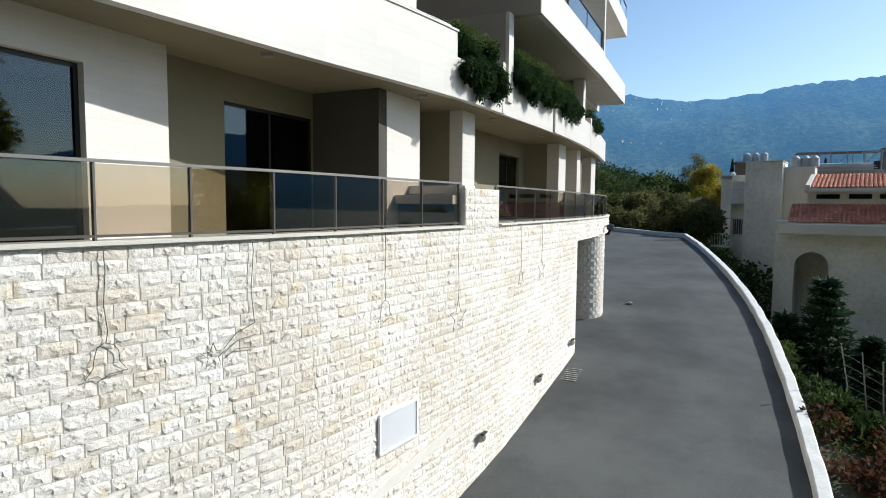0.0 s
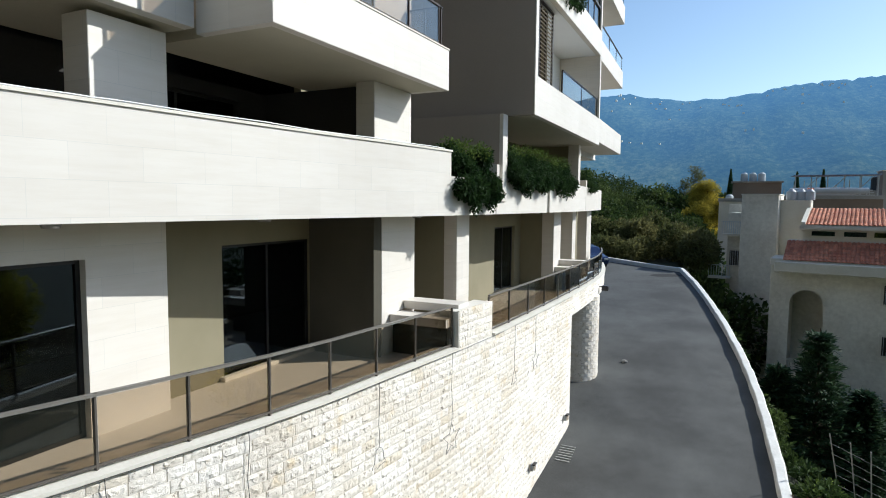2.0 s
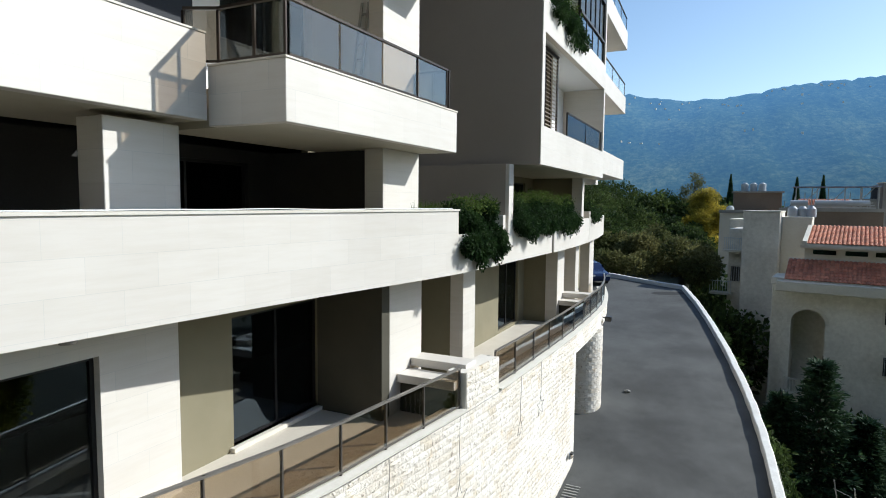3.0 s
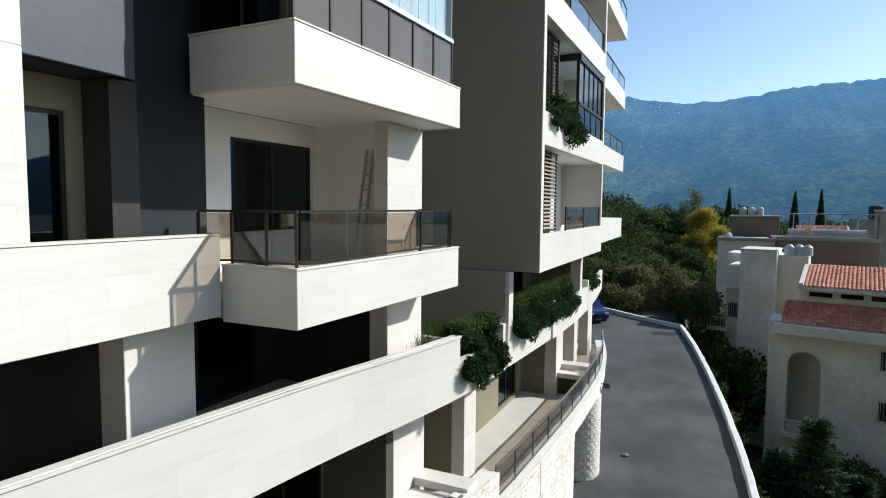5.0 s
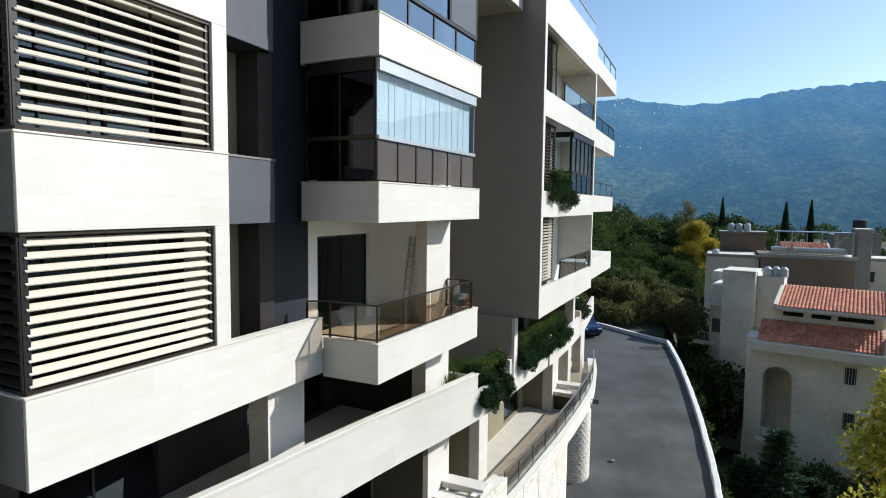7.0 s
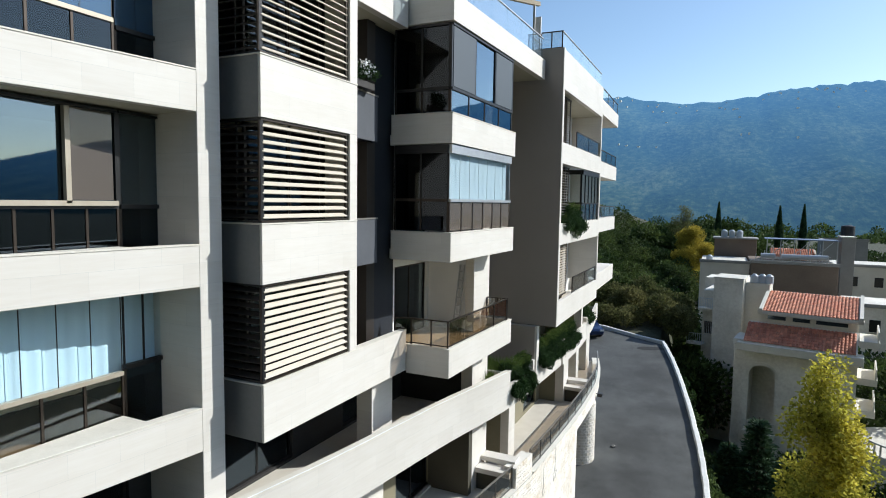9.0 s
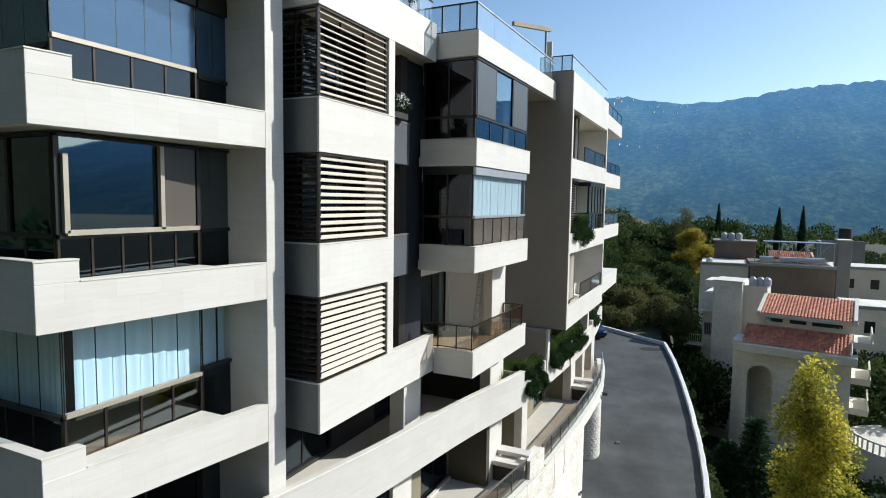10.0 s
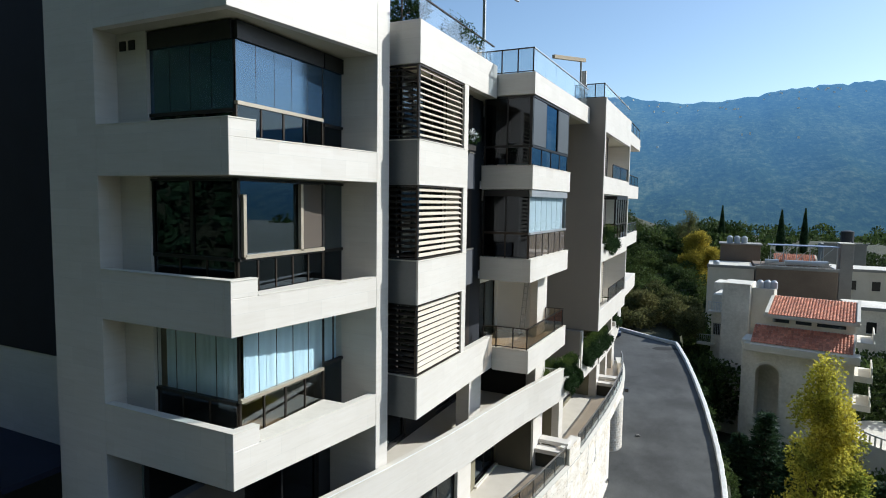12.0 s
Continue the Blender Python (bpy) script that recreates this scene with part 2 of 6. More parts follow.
M_WIRE = surface("dark cable", (0.05, 0.05, 0.05), (0.09, 0.09, 0.09), 5, 40, 0.6, bump=0)
M_CORD = surface("dark weathered light cord", (0.06, 0.065, 0.06), (0.11, 0.115, 0.105), 5, 40, 0.6, bump=0)
M_WIREPALE = surface("pale wire", (0.35, 0.33, 0.30), (0.45, 0.43, 0.40), 5, 40, 0.6, bump=0)
M_TILE = surface("terracotta roof tile", (0.44, 0.13, 0.07), (0.72, 0.31, 0.18), 0.9, 9, 0.8, bump=0.3, island=0.35)
M_HOUSE = surface("weathered cream house stone", (0.58, 0.54, 0.46), (0.86, 0.82, 0.73), 0.5, 4, 0.85, bump=0.3)
M_HOUSELT = surface("pale house trim", (0.60, 0.56, 0.47), (0.72, 0.68, 0.60), 0.8, 8, 0.8)
M_GREY = surface("grey concrete", (0.24, 0.235, 0.22), (0.34, 0.33, 0.31), 0.6, 8, 0.9)
M_PLASTIC = surface("grey-white plastic tank", (0.42, 0.46, 0.50), (0.54, 0.57, 0.60), 1, 10, 0.5)
M_BLACKTANK = surface("black plastic tank", (0.015, 0.018, 0.025), (0.03, 0.033, 0.04), 1, 10, 0.5)
M_BARK = surface("bark", (0.06, 0.045, 0.03), (0.13, 0.10, 0.07), 3, 25, 0.95, bump=0.6, stretch=(1, 1, 0.3))
M_LEAF = leaf_mat("dark planter leaves", (0.012, 0.032, 0.010), (0.038, 0.075, 0.022), 3.0)
M_LEAFTIP = leaf_mat("light green leaves", (0.07, 0.12, 0.025), (0.15, 0.21, 0.05), 3.0)
M_POPLAR = leaf_mat("yellowing poplar leaves", (0.21, 0.25, 0.04), (0.68, 0.60, 0.10), 0.75, 0.5, 0.5)
M_YELLOW = leaf_mat("golden autumn leaves", (0.30, 0.26, 0.04), (0.64, 0.51, 0.08), 0.5, 0.5)
M_CONIFER = leaf_mat("conifer needles", (0.02, 0.05, 0.026), (0.066, 0.115, 0.05), 1.0, through_share=0.2)
M_BUSH = leaf_mat("hillside foliage", (0.020, 0.044, 0.013), (0.105, 0.145, 0.04), 0.14, 0.55, 0.3)
M_REED = leaf_mat("dry reeds", (0.07, 0.09, 0.03), (0.20, 0.19, 0.075), 0.25)
M_DRY = leaf_mat("dry brown creeper", (0.05, 0.022, 0.012), (0.15, 0.07, 0.04), 1.0)
M_SOLARSHEET = surface("blue-grey roofing sheet", (0.16, 0.20, 0.30), (0.24, 0.28, 0.38), 1, 10, 0.45)
M_CARBLUE = surface("dark blue car paint", (0.015, 0.03, 0.09), (0.02, 0.04, 0.11), 1, 10, 0.2, 0.3, bump=0)
M_RUBBER = surface("black rubber", (0.015, 0.015, 0.015), (0.03, 0.03, 0.03), 4, 30, 0.9)
M_WOOD = surface("weathered timber", (0.36, 0.29, 0.20), (0.48, 0.40, 0.29), 2, 20, 0.8, stretch=(1, 0.2, 1))


def mountain_mat():
    """Far wooded slope; blue haze is put in as emission that grows with distance."""
    m, n, l, p = node_mat("far wooded slope with haze glow")
    geo = n.new("ShaderNodeNewGeometry")
    mp = n.new("ShaderNodeMapping")
    mp.inputs["Scale"].default_value = (1, 0.3, 1.4)
    l.new(geo.outputs["Position"], mp.inputs["Vector"])
    big = noise_tex(n, l, mp.outputs["Vector"], 0.007, 5, 0.6)
    fine = noise_tex(n, l, mp.outputs["Vector"], 0.085, 4, 0.75)
    r = ramp(n, [(0.34, (0.005, 0.012, 0.008)), (0.50, (0.028, 0.045, 0.02)), (0.66, (0.10, 0.115, 0.055))])
    s = n.new("ShaderNodeMath")
    s.operation = "MULTIPLY_ADD"
    l.new(fine.outputs["Fac"], s.inputs[0])
    s.inputs[1].default_value = 0.6
    h = n.new("ShaderNodeMath")
    h.operation = "MULTIPLY"
    l.new(big.outputs["Fac"], h.inputs[0])
    h.inputs[1].default_value = 0.4
    l.new(h.outputs[0], s.inputs[2])
    l.new(s.outputs[0], r.inputs["Fac"])
    l.new(r.outputs["Color"], p.inputs["Base Color"])
    p.inputs["Roughness"].default_value = 1.0
    p.inputs["Specular IOR Level"].default_value = 0.0
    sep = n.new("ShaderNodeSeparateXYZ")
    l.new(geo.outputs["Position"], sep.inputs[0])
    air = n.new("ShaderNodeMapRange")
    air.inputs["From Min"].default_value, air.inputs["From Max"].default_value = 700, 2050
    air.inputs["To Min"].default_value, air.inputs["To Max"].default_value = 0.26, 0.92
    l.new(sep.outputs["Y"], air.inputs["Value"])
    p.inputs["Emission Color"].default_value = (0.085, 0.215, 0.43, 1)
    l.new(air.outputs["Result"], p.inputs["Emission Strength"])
    bn = n.new("ShaderNodeBump")
    bn.inputs["Strength"].default_value, bn.inputs["Distance"].default_value = 0.8, 6
    l.new(s.outputs[0], bn.inputs["Height"])
    l.new(bn.outputs["Normal"], p.inputs["Normal"])
    return m


M_MOUNT = mountain_mat()


# ---- building helpers ----
def finish(name, bm, material, parent=None, label="", smooth=False):
    bmesh.ops.recalc_face_normals(bm, faces=bm.faces)
    me = bpy.data.meshes.new(name)
    bm.to_mesh(me)
    bm.free()
    if smooth:
        me.polygons.foreach_set("use_smooth", [True] * len(me.polygons))
    me.materials.append(material)
    ob = new(name, me)
    ob.parent = parent
    if label:
        tagged(ob, label)
    return ob


def part(name, bm, material, parent, label="", smooth=False):
    return finish(name, bm, material, parent, label, smooth)


def thing(name, label, category, group="", kind="", at=(0, 0, 0)):
    ob = new(name)
    ob.empty_display_size = 0.2
    ob.location = at
    return tagged(ob, label, category, group, kind)


def box(bm, x0, x1, y0, y1, z0, z1):
    v = [bm.verts.new((x, y, z)) for z in (z0, z1) for x, y in ((x0, y0), (x1, y0), (x1, y1), (x0, y1))]
    for f in ((3, 2, 1, 0), (4, 5, 6, 7), (0, 1, 5, 4), (1, 2, 6, 5), (2, 3, 7, 6), (3, 0, 4, 7)):
        bm.faces.new([v[i] for i in f])
    return v


def prism(bm, poly, z0, z1):
    lo = [bm.verts.new((x, y, z0)) for x, y in poly]
    hi = [bm.verts.new((x, y, z1)) for x, y in poly]
    k = len(poly)
    bm.faces.new(lo[::-1])
    bm.faces.new(hi)
    for i in range(k):
        bm.faces.new((lo[i], lo[(i + 1) % k], hi[(i + 1) % k], hi[i]))


def soften(bm, width):
    if width:
        bmesh.ops.recalc_face_normals(bm, faces=bm.faces)
        bmesh.ops.bevel(bm, geom=list(bm.edges), offset=width, segments=1, affect="EDGES", profile=0.5)


def pbox(name, parent, material, x0, x1, y0, y1, z0, z1, bev=0.008, label=""):
    bm = bmesh.new()
    box(bm, min(x0, x1), max(x0, x1), min(y0, y1), max(y0, y1), min(z0, z1), max(z0, z1))
    soften(bm, bev)
    return part(name, bm, material, parent, label)


def pprism(name, parent, material, poly, z0, z1, bev=0.008, label=""):
    bm = bmesh.new()
    prism(bm, poly, z0, z1)
    soften(bm, bev)
    return part(name, bm, material, parent, label)


def bar(bm, a, b, w, h=None, sides=4):
    """A straight bar from a to b."""
    a, b = Vector(a), Vector(b)
    h = h or w
    d = (b - a).normalized()
    up = Vector((0, 0, 1)) if abs(d.z) < 0.95 else Vector((0, 1, 0))
    s = d.cross(up).normalized()
    u = s.cross(d)
    if sides == 4:
        ring = [(-w / 2, -h / 2), (w / 2, -h / 2), (w / 2, h / 2), (-w / 2, h / 2)]
    else:
        ring = [(w / 2 * math.cos(2 * math.pi * i / sides), h / 2 * math.sin(2 * math.pi * i / sides)) for i in range(sides)]
    A = [bm.verts.new(a + s * p + u * q) for p, q in ring]
    B = [bm.verts.new(b + s * p + u * q) for p, q in ring]
    k = len(ring)
    bm.faces.new(A[::-1])
    bm.faces.new(B)
    for i in range(k):
        bm.faces.new((A[i], A[(i + 1) % k], B[(i + 1) % k], B[i]))


def pbar(name, parent, material, a, b, w, h=None, sides=4, label=""):
    bm = bmesh.new()
    bar(bm, a, b, w, h, sides)
    return part(name, bm, material, parent, label)


def pane(name, parent, material, a, b, z0, z1, thick=0.012, label=""):
    """An upright sheet from plan point a to plan point b."""
    a, b = Vector(a), Vector(b)
    d = (b - a).normalized()
    nrm = Vector((-d.y, d.x)) * thick / 2
    bm = bmesh.new()
    prism(bm, [tuple(a + nrm), tuple(b + nrm), tuple(b - nrm), tuple(a - nrm)], z0, z1)
    ob = part(name, bm, material, parent, label)
    return ob


def spline(points):
    """A smooth x(y) through plan points given as (y, x)."""
    ys, xs = np.array([p[0] for p in points]), np.array([p[1] for p in points])
    slope = np.gradient(xs, ys)

    def at(y):
        y = min(max(y, ys[0]), ys[-1])
        i = int(min(np.searchsorted(ys, y, "right") - 1, len(ys) - 2))
        h = ys[i + 1] - ys[i]
        t = (y - ys[i]) / h
        return float((1 + 2 * t) * (1 - t) ** 2 * xs[i] + t * (1 - t) ** 2 * h * slope[i] + t * t * (3 - 2 * t) * xs[i + 1] + t * t * (t - 1) * h * slope[i + 1])

    return at


def ribbon(bm, curve, y0, y1, inner, outer, zlo, zhi, step=0.5):
    """A curved solid along x = curve(y), from outer to inner metres behind it; zlo and zhi may be functions of y."""
    count = max(2, int(math.ceil((y1 - y0) / step)) + 1)
    rows = []
    for y in np.linspace(y0, y1, count):
        y = float(y)
        e = 0.05
        t = Vector((curve(y + e) - curve(y - e), 2 * e)).normalized()
        back = Vector((-t.y, t.x))
        p = Vector((curve(y), y))
        a, b = p + back * outer, p + back * inner
        lo = zlo(y) if callable(zlo) else zlo
        hi = zhi(y) if callable(zhi) else zhi
        rows.append([bm.verts.new((a.x, a.y, lo)), bm.verts.new((a.x, a.y, hi)), bm.verts.new((b.x, b.y, hi)), bm.verts.new((b.x, b.y, lo))])
    for r, s in zip(rows, rows[1:]):
        for i in range(4):
            bm.faces.new((r[i], r[(i + 1) % 4], s[(i + 1) % 4], s[i]))
    bm.faces.new(rows[0])
    bm.faces.new(rows[-1][::-1])


def pribbon(name, parent, material, *args, label="", **kw):
    bm = bmesh.new()
    ribbon(bm, *args, **kw)
    return part(name, bm, material, parent, label)


def off(curve, y, d):
    """The plan point d metres behind the curve at y."""
    e = 0.05
    t = Vector((curve(y + e) - curve(y - e), 2 * e)).normalized()
    return Vector((curve(y) - t.y * d, y + t.x * d))


# ---- the plan's lines ----
wall_x = spline([(-12, -10.2), (-6, -8.6), (0, -6.85), (2.8, -6.1), (4.77, -5.58), (6.5, -5.18), (8.4, -4.94), (10.7, -4.66), (12.4, -4.5), (15.6, -4.36), (18.6, -4.27), (22, -4.27), (25, -4.4), (27.5, -4.75), (31, -5.5)])
band_x = spline([(-12, -10.0), (-6, -8.5), (0, -7.07), (2.6, -6.6), (4.8, -6.3), (7.8, -5.86), (9.6, -5.52), (11.5, -5.22), (13.5, -5.08), (16, -4.95), (19, -4.86), (22, -4.88), (26, -5.12), (31, -5.65)])
kerb_x = spline([(-60, 1.0), (-20, 1.4), (0, 1.7), (8, 1.8), (12.3, 1.8), (15, 1.76), (18.6, 1.64), (24, 1.22), (29, 0.53), (35, -0.45), (40, -1.45), (44.5, -2.53)])


def road_z(y):
    if y < 28:
        return -3.05 + 0.137 * (y - 28)
    return -3.05 + 0.088 * (y - 28)


# ---- ground, road, kerb, distance ----
def smooth01(t):
    t = min(max(t, 0.0), 1.0)
    return t * t * (3 - 2 * t)


def ground_z(x, y):
    k = kerb_x(y) if y < 44.5 else -2.53 - 2.0 * (y - 44.5)
    r = road_z(min(y, 46))
    d = x - k - 0.35
    if y > 46:
        d = x + 3.0
    near = r - 0.22
    low = -11.0 + 0.05 * max(y - 60, 0)
    width = 1.8 + 16 * (1 - smooth01((y - 12) / 9))
    z = near + (low - near) * smooth01((d - 0.6 * (1 - smooth01((y - 17) / 4))) / width) if d > 0 else near
    if y > 46 and d <= 0:
        z = near + 0.02 * (y - 46)
    far = smooth01((y - 150) / 500)
    z = z * (1 - far) - 25 * far
    # the hillside climbs behind the building
    if x < -14:
        z += 0.38 * min(-14 - x, 160) * (1 - far)
    # unseen steep rise back along the road, added to block skylight
    if y < -28:
        z += 1.25 * min(-28 - y, 150)
    return z + 0.12 * noise.noise(Vector((x * 0.5, y * 0.5, 3.0))) * (1 if d > 0.5 else 0)


def build_ground():
    ys = np.concatenate([np.linspace(-300, -40, 8), np.arange(-36, 80, 1.0), np.linspace(82, 200, 40), np.linspace(220, 1500, 30)])
    xs = np.concatenate([np.linspace(-900, -30, 14), np.arange(-28, 34, 1.0), np.linspace(36, 120, 24), np.linspace(140, 1200, 14)])
    verts = [(float(x), float(y), ground_z(float(x), float(y))) for y in ys for x in xs]
    w = len(xs)
    faces = [(j * w + i, j * w + i + 1, (j + 1) * w + i + 1, (j + 1) * w + i) for j in range(len(ys) - 1) for i in range(w - 1)]
    me = bpy.data.meshes.new("ground")
    me.from_pydata(verts, [], faces)
    me.polygons.foreach_set("use_smooth", [True] * len(faces))
    me.materials.append(M_EARTH)
    tagged(new("ground", me), "scrubby earth hillside falling away below the road", "ground", kind="structure")


build_ground()


def build_road():
    bm = bmesh.new()
    rows = []
    for y in np.arange(-60, 45.01, 0.75):
        y = float(y)
        left, right = min(wall_x(y) - 1.0, -5.5) if y < 19 else -14.0, kerb_x(y) + 0.05
        if y < -12:
            left = -11.5
        rows.append([bm.verts.new((left + (right - left) * i / 10, y, road_z(y))) for i in range(11)])
    for j, y in enumerate((46.2, 47.4)):
        rows.append([bm.verts.new((-16 + (-2.6 - 3.0 * (j + 1) + 16) * i / 10, y, road_z(y))) for i in range(11)])
    for a, b in zip(rows, rows[1:]):
        for i in range(10):
            bm.faces.new((a[i], a[i + 1], b[i + 1], b[i]))
    tagged(finish("road", bm, M_ASPHALT), "dark grey worn asphalt road climbing past the wall", "road", kind="structure")
    bm = bmesh.new()
    line = [(kerb_x(float(y)), float(y)) for y in np.arange(-60, 44.6, 0.5)] + [(-4.1, 45.25), (-5.9, 46.2), (-7.8, 47.25), (-14, 49.8)]
    rng = random.Random(4)
    rings = []
    for i, (x, y) in enumerate(line):
        a, b = Vector(line[max(i - 1, 0)]), Vector(line[min(i + 1, len(line) - 1)])
        t = (b - a).normalized()
        s = Vector((t.y, -t.x))
        z = road_z(y)
        h = 0.28 + rng.uniform(-0.02, 0.02)
        jog = rng.uniform(-0.015, 0.015)
        rings.append([bm.verts.new((x + s.x * u, y + s.y * u, z + v)) for u, v in ((jog, -0.4), (jog + 0.01, h - 0.04), (jog + 0.04, h), (0.26 + jog, h), (0.30 + jog, h - 0.04), (0.31 + jog, -0.7))])
    for a, b in zip(rings, rings[1:]):
        for i in range(5):
            bm.faces.new((a[i], a[i + 1], b[i + 1], b[i]))
    tagged(finish("kerb", bm, M_KERB), "whitewashed concrete kerb wall along the road edge", "kerb", kind="structure")


build_road()


ridge = spline([(-2600, 420), (-900, 400), (-337, 362), (-146, 334), (20, 333), (160, 356), (300, 364), (400, 360), (800, 380), (1500, 330), (3000, 300)])


def slope_point(x, s):
    """The far slope at x, a share s of the way up to the ridge."""
    y = 700 + 1300 * s + 60 * noise.noise(Vector((x * 0.002, s * 3, 0)))
    top = ridge(x) + 12 * noise.noise(Vector((x * 0.012, 7, 0))) + 5 * noise.noise(Vector((x * 0.05, 9, 0))) + 3 * noise.noise(Vector((x * 0.11, 4, 0))) + 5 * noise.noise(Vector((x * 0.37, 2, 0)))
    prof = s ** 1.25 if s <= 1 else 1 - (s - 1) * 1.2
    z = -40 + (top + 40) * prof
    z += (34 * noise.noise(Vector((x * 0.004, y * 0.0016, 1))) + 12 * noise.noise(Vector((x * 0.013, y * 0.005, 2))) + 3 * noise.noise(Vector((x * 0.04, y * 0.014, 5)))) * min(1, 3 * s) * (1 - max(0, min(1, s)) ** 6)
    return x, y, z


def build_mountain():
    xs = np.arange(-2600, 3000, 14.0)
    steps = np.concatenate([np.linspace(0, 1, 60), [1.08, 1.2]])
    verts = [slope_point(float(x), float(s)) for s in steps for x in xs]
    w = len(xs)
    faces = [(j * w + i, j * w + i + 1, (j + 1) * w + i + 1, (j + 1) * w + i) for j in range(len(steps) - 1) for i in range(w - 1)]
    me = bpy.data.meshes.new("mountain_backdrop")
    me.from_pydata(verts, [], faces)
    me.polygons.foreach_set("use_smooth", [True] * len(faces))
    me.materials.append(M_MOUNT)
    tagged(new("mountain_backdrop", me), "hazy blue wooded mountain ridge across the valley", "mountain", kind="structure")


build_mountain()

# ---- retaining wall with split-faced stone ----
ROW, CAP_Z, WALL_END = 0.158, 0.185, 19.1
wall = pribbon("retaining_wall", None, M_JOINT, wall_x, -12, WALL_END, 0.42, 0.045, lambda y: road_z(y) - 0.6, CAP_Z - 0.04)
tagged(wall, "tall curved retaining wall faced in cream split-face stone blocks", "wall", kind="structure")
pribbon("fascia", wall, M_JOINT, wall_x, WALL_END, 30.5, 0.42, 0.045, -0.55, CAP_Z - 0.04)
pribbon("coping", wall, M_CAP, wall_x, -12, 10.72, 0.45, -0.02, CAP_Z - 0.04, CAP_Z, label="thin pale stone coping")
pribbon("coping", wall, M_CAP, wall_x, 12.35, 30.5, 0.45, -0.02, CAP_Z - 0.04, CAP_Z, label="thin pale stone coping")
pier = pribbon("pier", wall, M_JOINT, wall_x, 10.76, 12.31, 0.5, 0.045, CAP_Z - 0.04, 0.92)
garage = pbox("garage_wall", wall, M_GREY, -9.5, -9.3, 18.9, 31, -6, 0.1)
pbox("garage_end_wall", wall, M_GREY, -9.3, -4.75, 18.7, 19.05, -6, -0.06)


def block_mesh(w, h, seed):
    """One split-faced block: proud, broken front, in its own frame with x outwards and y along the wall."""
    rng = random.Random(seed)
    bm = bmesh.new()
    nu, nv, g = 9, 5, 0.002
    crest = [(rng.uniform(0.15, 0.85), rng.uniform(0.25, 0.8), rng.uniform(0.16, 0.34), rng.uniform(0.012, 0.036)) for _ in range(3)]
    grid = []
    for j in range(nv):
        row = []
        for i in range(nu):
            edge = i in (0, nu - 1) or j in (0, nv - 1)
            u, v = i / (nu - 1), j / (nv - 1)
            d = rng.uniform(0.0, 0.002)
            if not edge:
                d += 0.002 + 0.007 * rng.random()
                for cu, cv, cr, ch in crest:
                    near = max(0.0, 1 - math.hypot((u - cu) * 1.2, (v - cv) * 0.8) / cr)
                    d = max(d, ch * near ** 0.5 * rng.uniform(0.45, 1.0))
            row.append(bm.verts.new((d, 0.0005 + (w - 0.001) * u + (0 if edge else rng.uniform(-0.016, 0.016)), g + (h - 2 * g) * v + (0 if edge else rng.uniform(-0.012, 0.012)))))
        grid.append(row)
    for j in range(nv - 1):
        for i in range(nu - 1):
            q = (grid[j][i], grid[j][i + 1], grid[j + 1][i + 1], grid[j + 1][i])
            if rng.random() < 0.5:
                bm.faces.new(q[:3]), bm.faces.new((q[0], q[2], q[3]))
            else:
                bm.faces.new((q[0], q[1], q[3])), bm.faces.new(q[1:])
    rim = grid[0] + [r[-1] for r in grid[1:]] + grid[-1][-2::-1] + [r[0] for r in grid[-2:0:-1]]
    back = [bm.verts.new((-0.05, v.co.y, v.co.z)) for v in rim]
    for i in range(len(rim)):
        k = (i + 1) % len(rim)
        bm.faces.new((rim[k], rim[i], back[i], back[k]))
    bmesh.ops.recalc_face_normals(bm, faces=bm.faces)
    me = bpy.data.meshes.new("stone_block")
    bm.to_mesh(me)
    bm.free()
    me.materials.append(M_STONE_P)
    return me


BLOCKS = {w: [block_mesh(w, ROW, 100 * w + s) for s in range(9)] for w in (0.26, 0.34, 0.42)}


def lay_stones():
    rng = random.Random(11)
    verts, faces = [], []

    def course(z, y0, y1, near):
        y = y0
        while y < y1 - 0.1:
            w = rng.choice((0.26, 0.34, 0.34, 0.42))
            w = w if y + w < y1 - 0.3 else y1 - y
            key = min(BLOCKS, key=lambda k: abs(k - w))
            me = rng.choice(BLOCKS[key])
            e = 0.05
            t = Vector((wall_x(y + w / 2 + e) - wall_x(y + w / 2 - e), 2 * e)).normalized()
            m = Matrix.Translation((wall_x(y) - 0.035 * t.y, y + 0.035 * t.x, z)) @ Matrix.Rotation(math.atan2(-t.x, t.y), 4, "Z") @ Matrix.Diagonal((1, w / key, 1, 1))
            if near and 3.0 < y < 7.0 and -3.2 < z < -0.2 and len(singles) < 300:
                singles.append((me, m))
            else:
                base = len(verts)
                verts.extend((m @ v.co)[:] for v in me.vertices)
                faces.extend([base + i for i in p.vertices] for p in me.polygons)
            y += w

    singles = []
    k = 0
    z = CAP_Z - 0.04 - ROW
    while z > -7.6:
        y_low = -12 if z > -0.6 else max(-2, 0)
        # the foot of the wall follows the climbing road
        end = WALL_END
        start = y_low - (k % 2) * 0.23
        last = next((yy for yy in np.arange(start, end, 0.25) if road_z(yy) > z + ROW), end)
        if k < 4:
            course(z, start, 30.4, True)
        else:
            course(z, start, float(last), True)
        z -= ROW
        k += 1
    for i in range(5):
        course(CAP_Z - 0.04 + i * ROW, 10.78, 12.3, False)
    for me, m in singles:
        ob = new("stone_block", me)
        ob.parent = wall
        ob.matrix_local = m
    me = bpy.data.meshes.new("stone_facing")
    me.from_pydata(verts, [], faces)
    me.materials.append(M_STONE)
    ob = new("stone_facing", me)
    ob.parent = wall
    tagged(ob, "split-faced cream stone courses", kind="stuff")


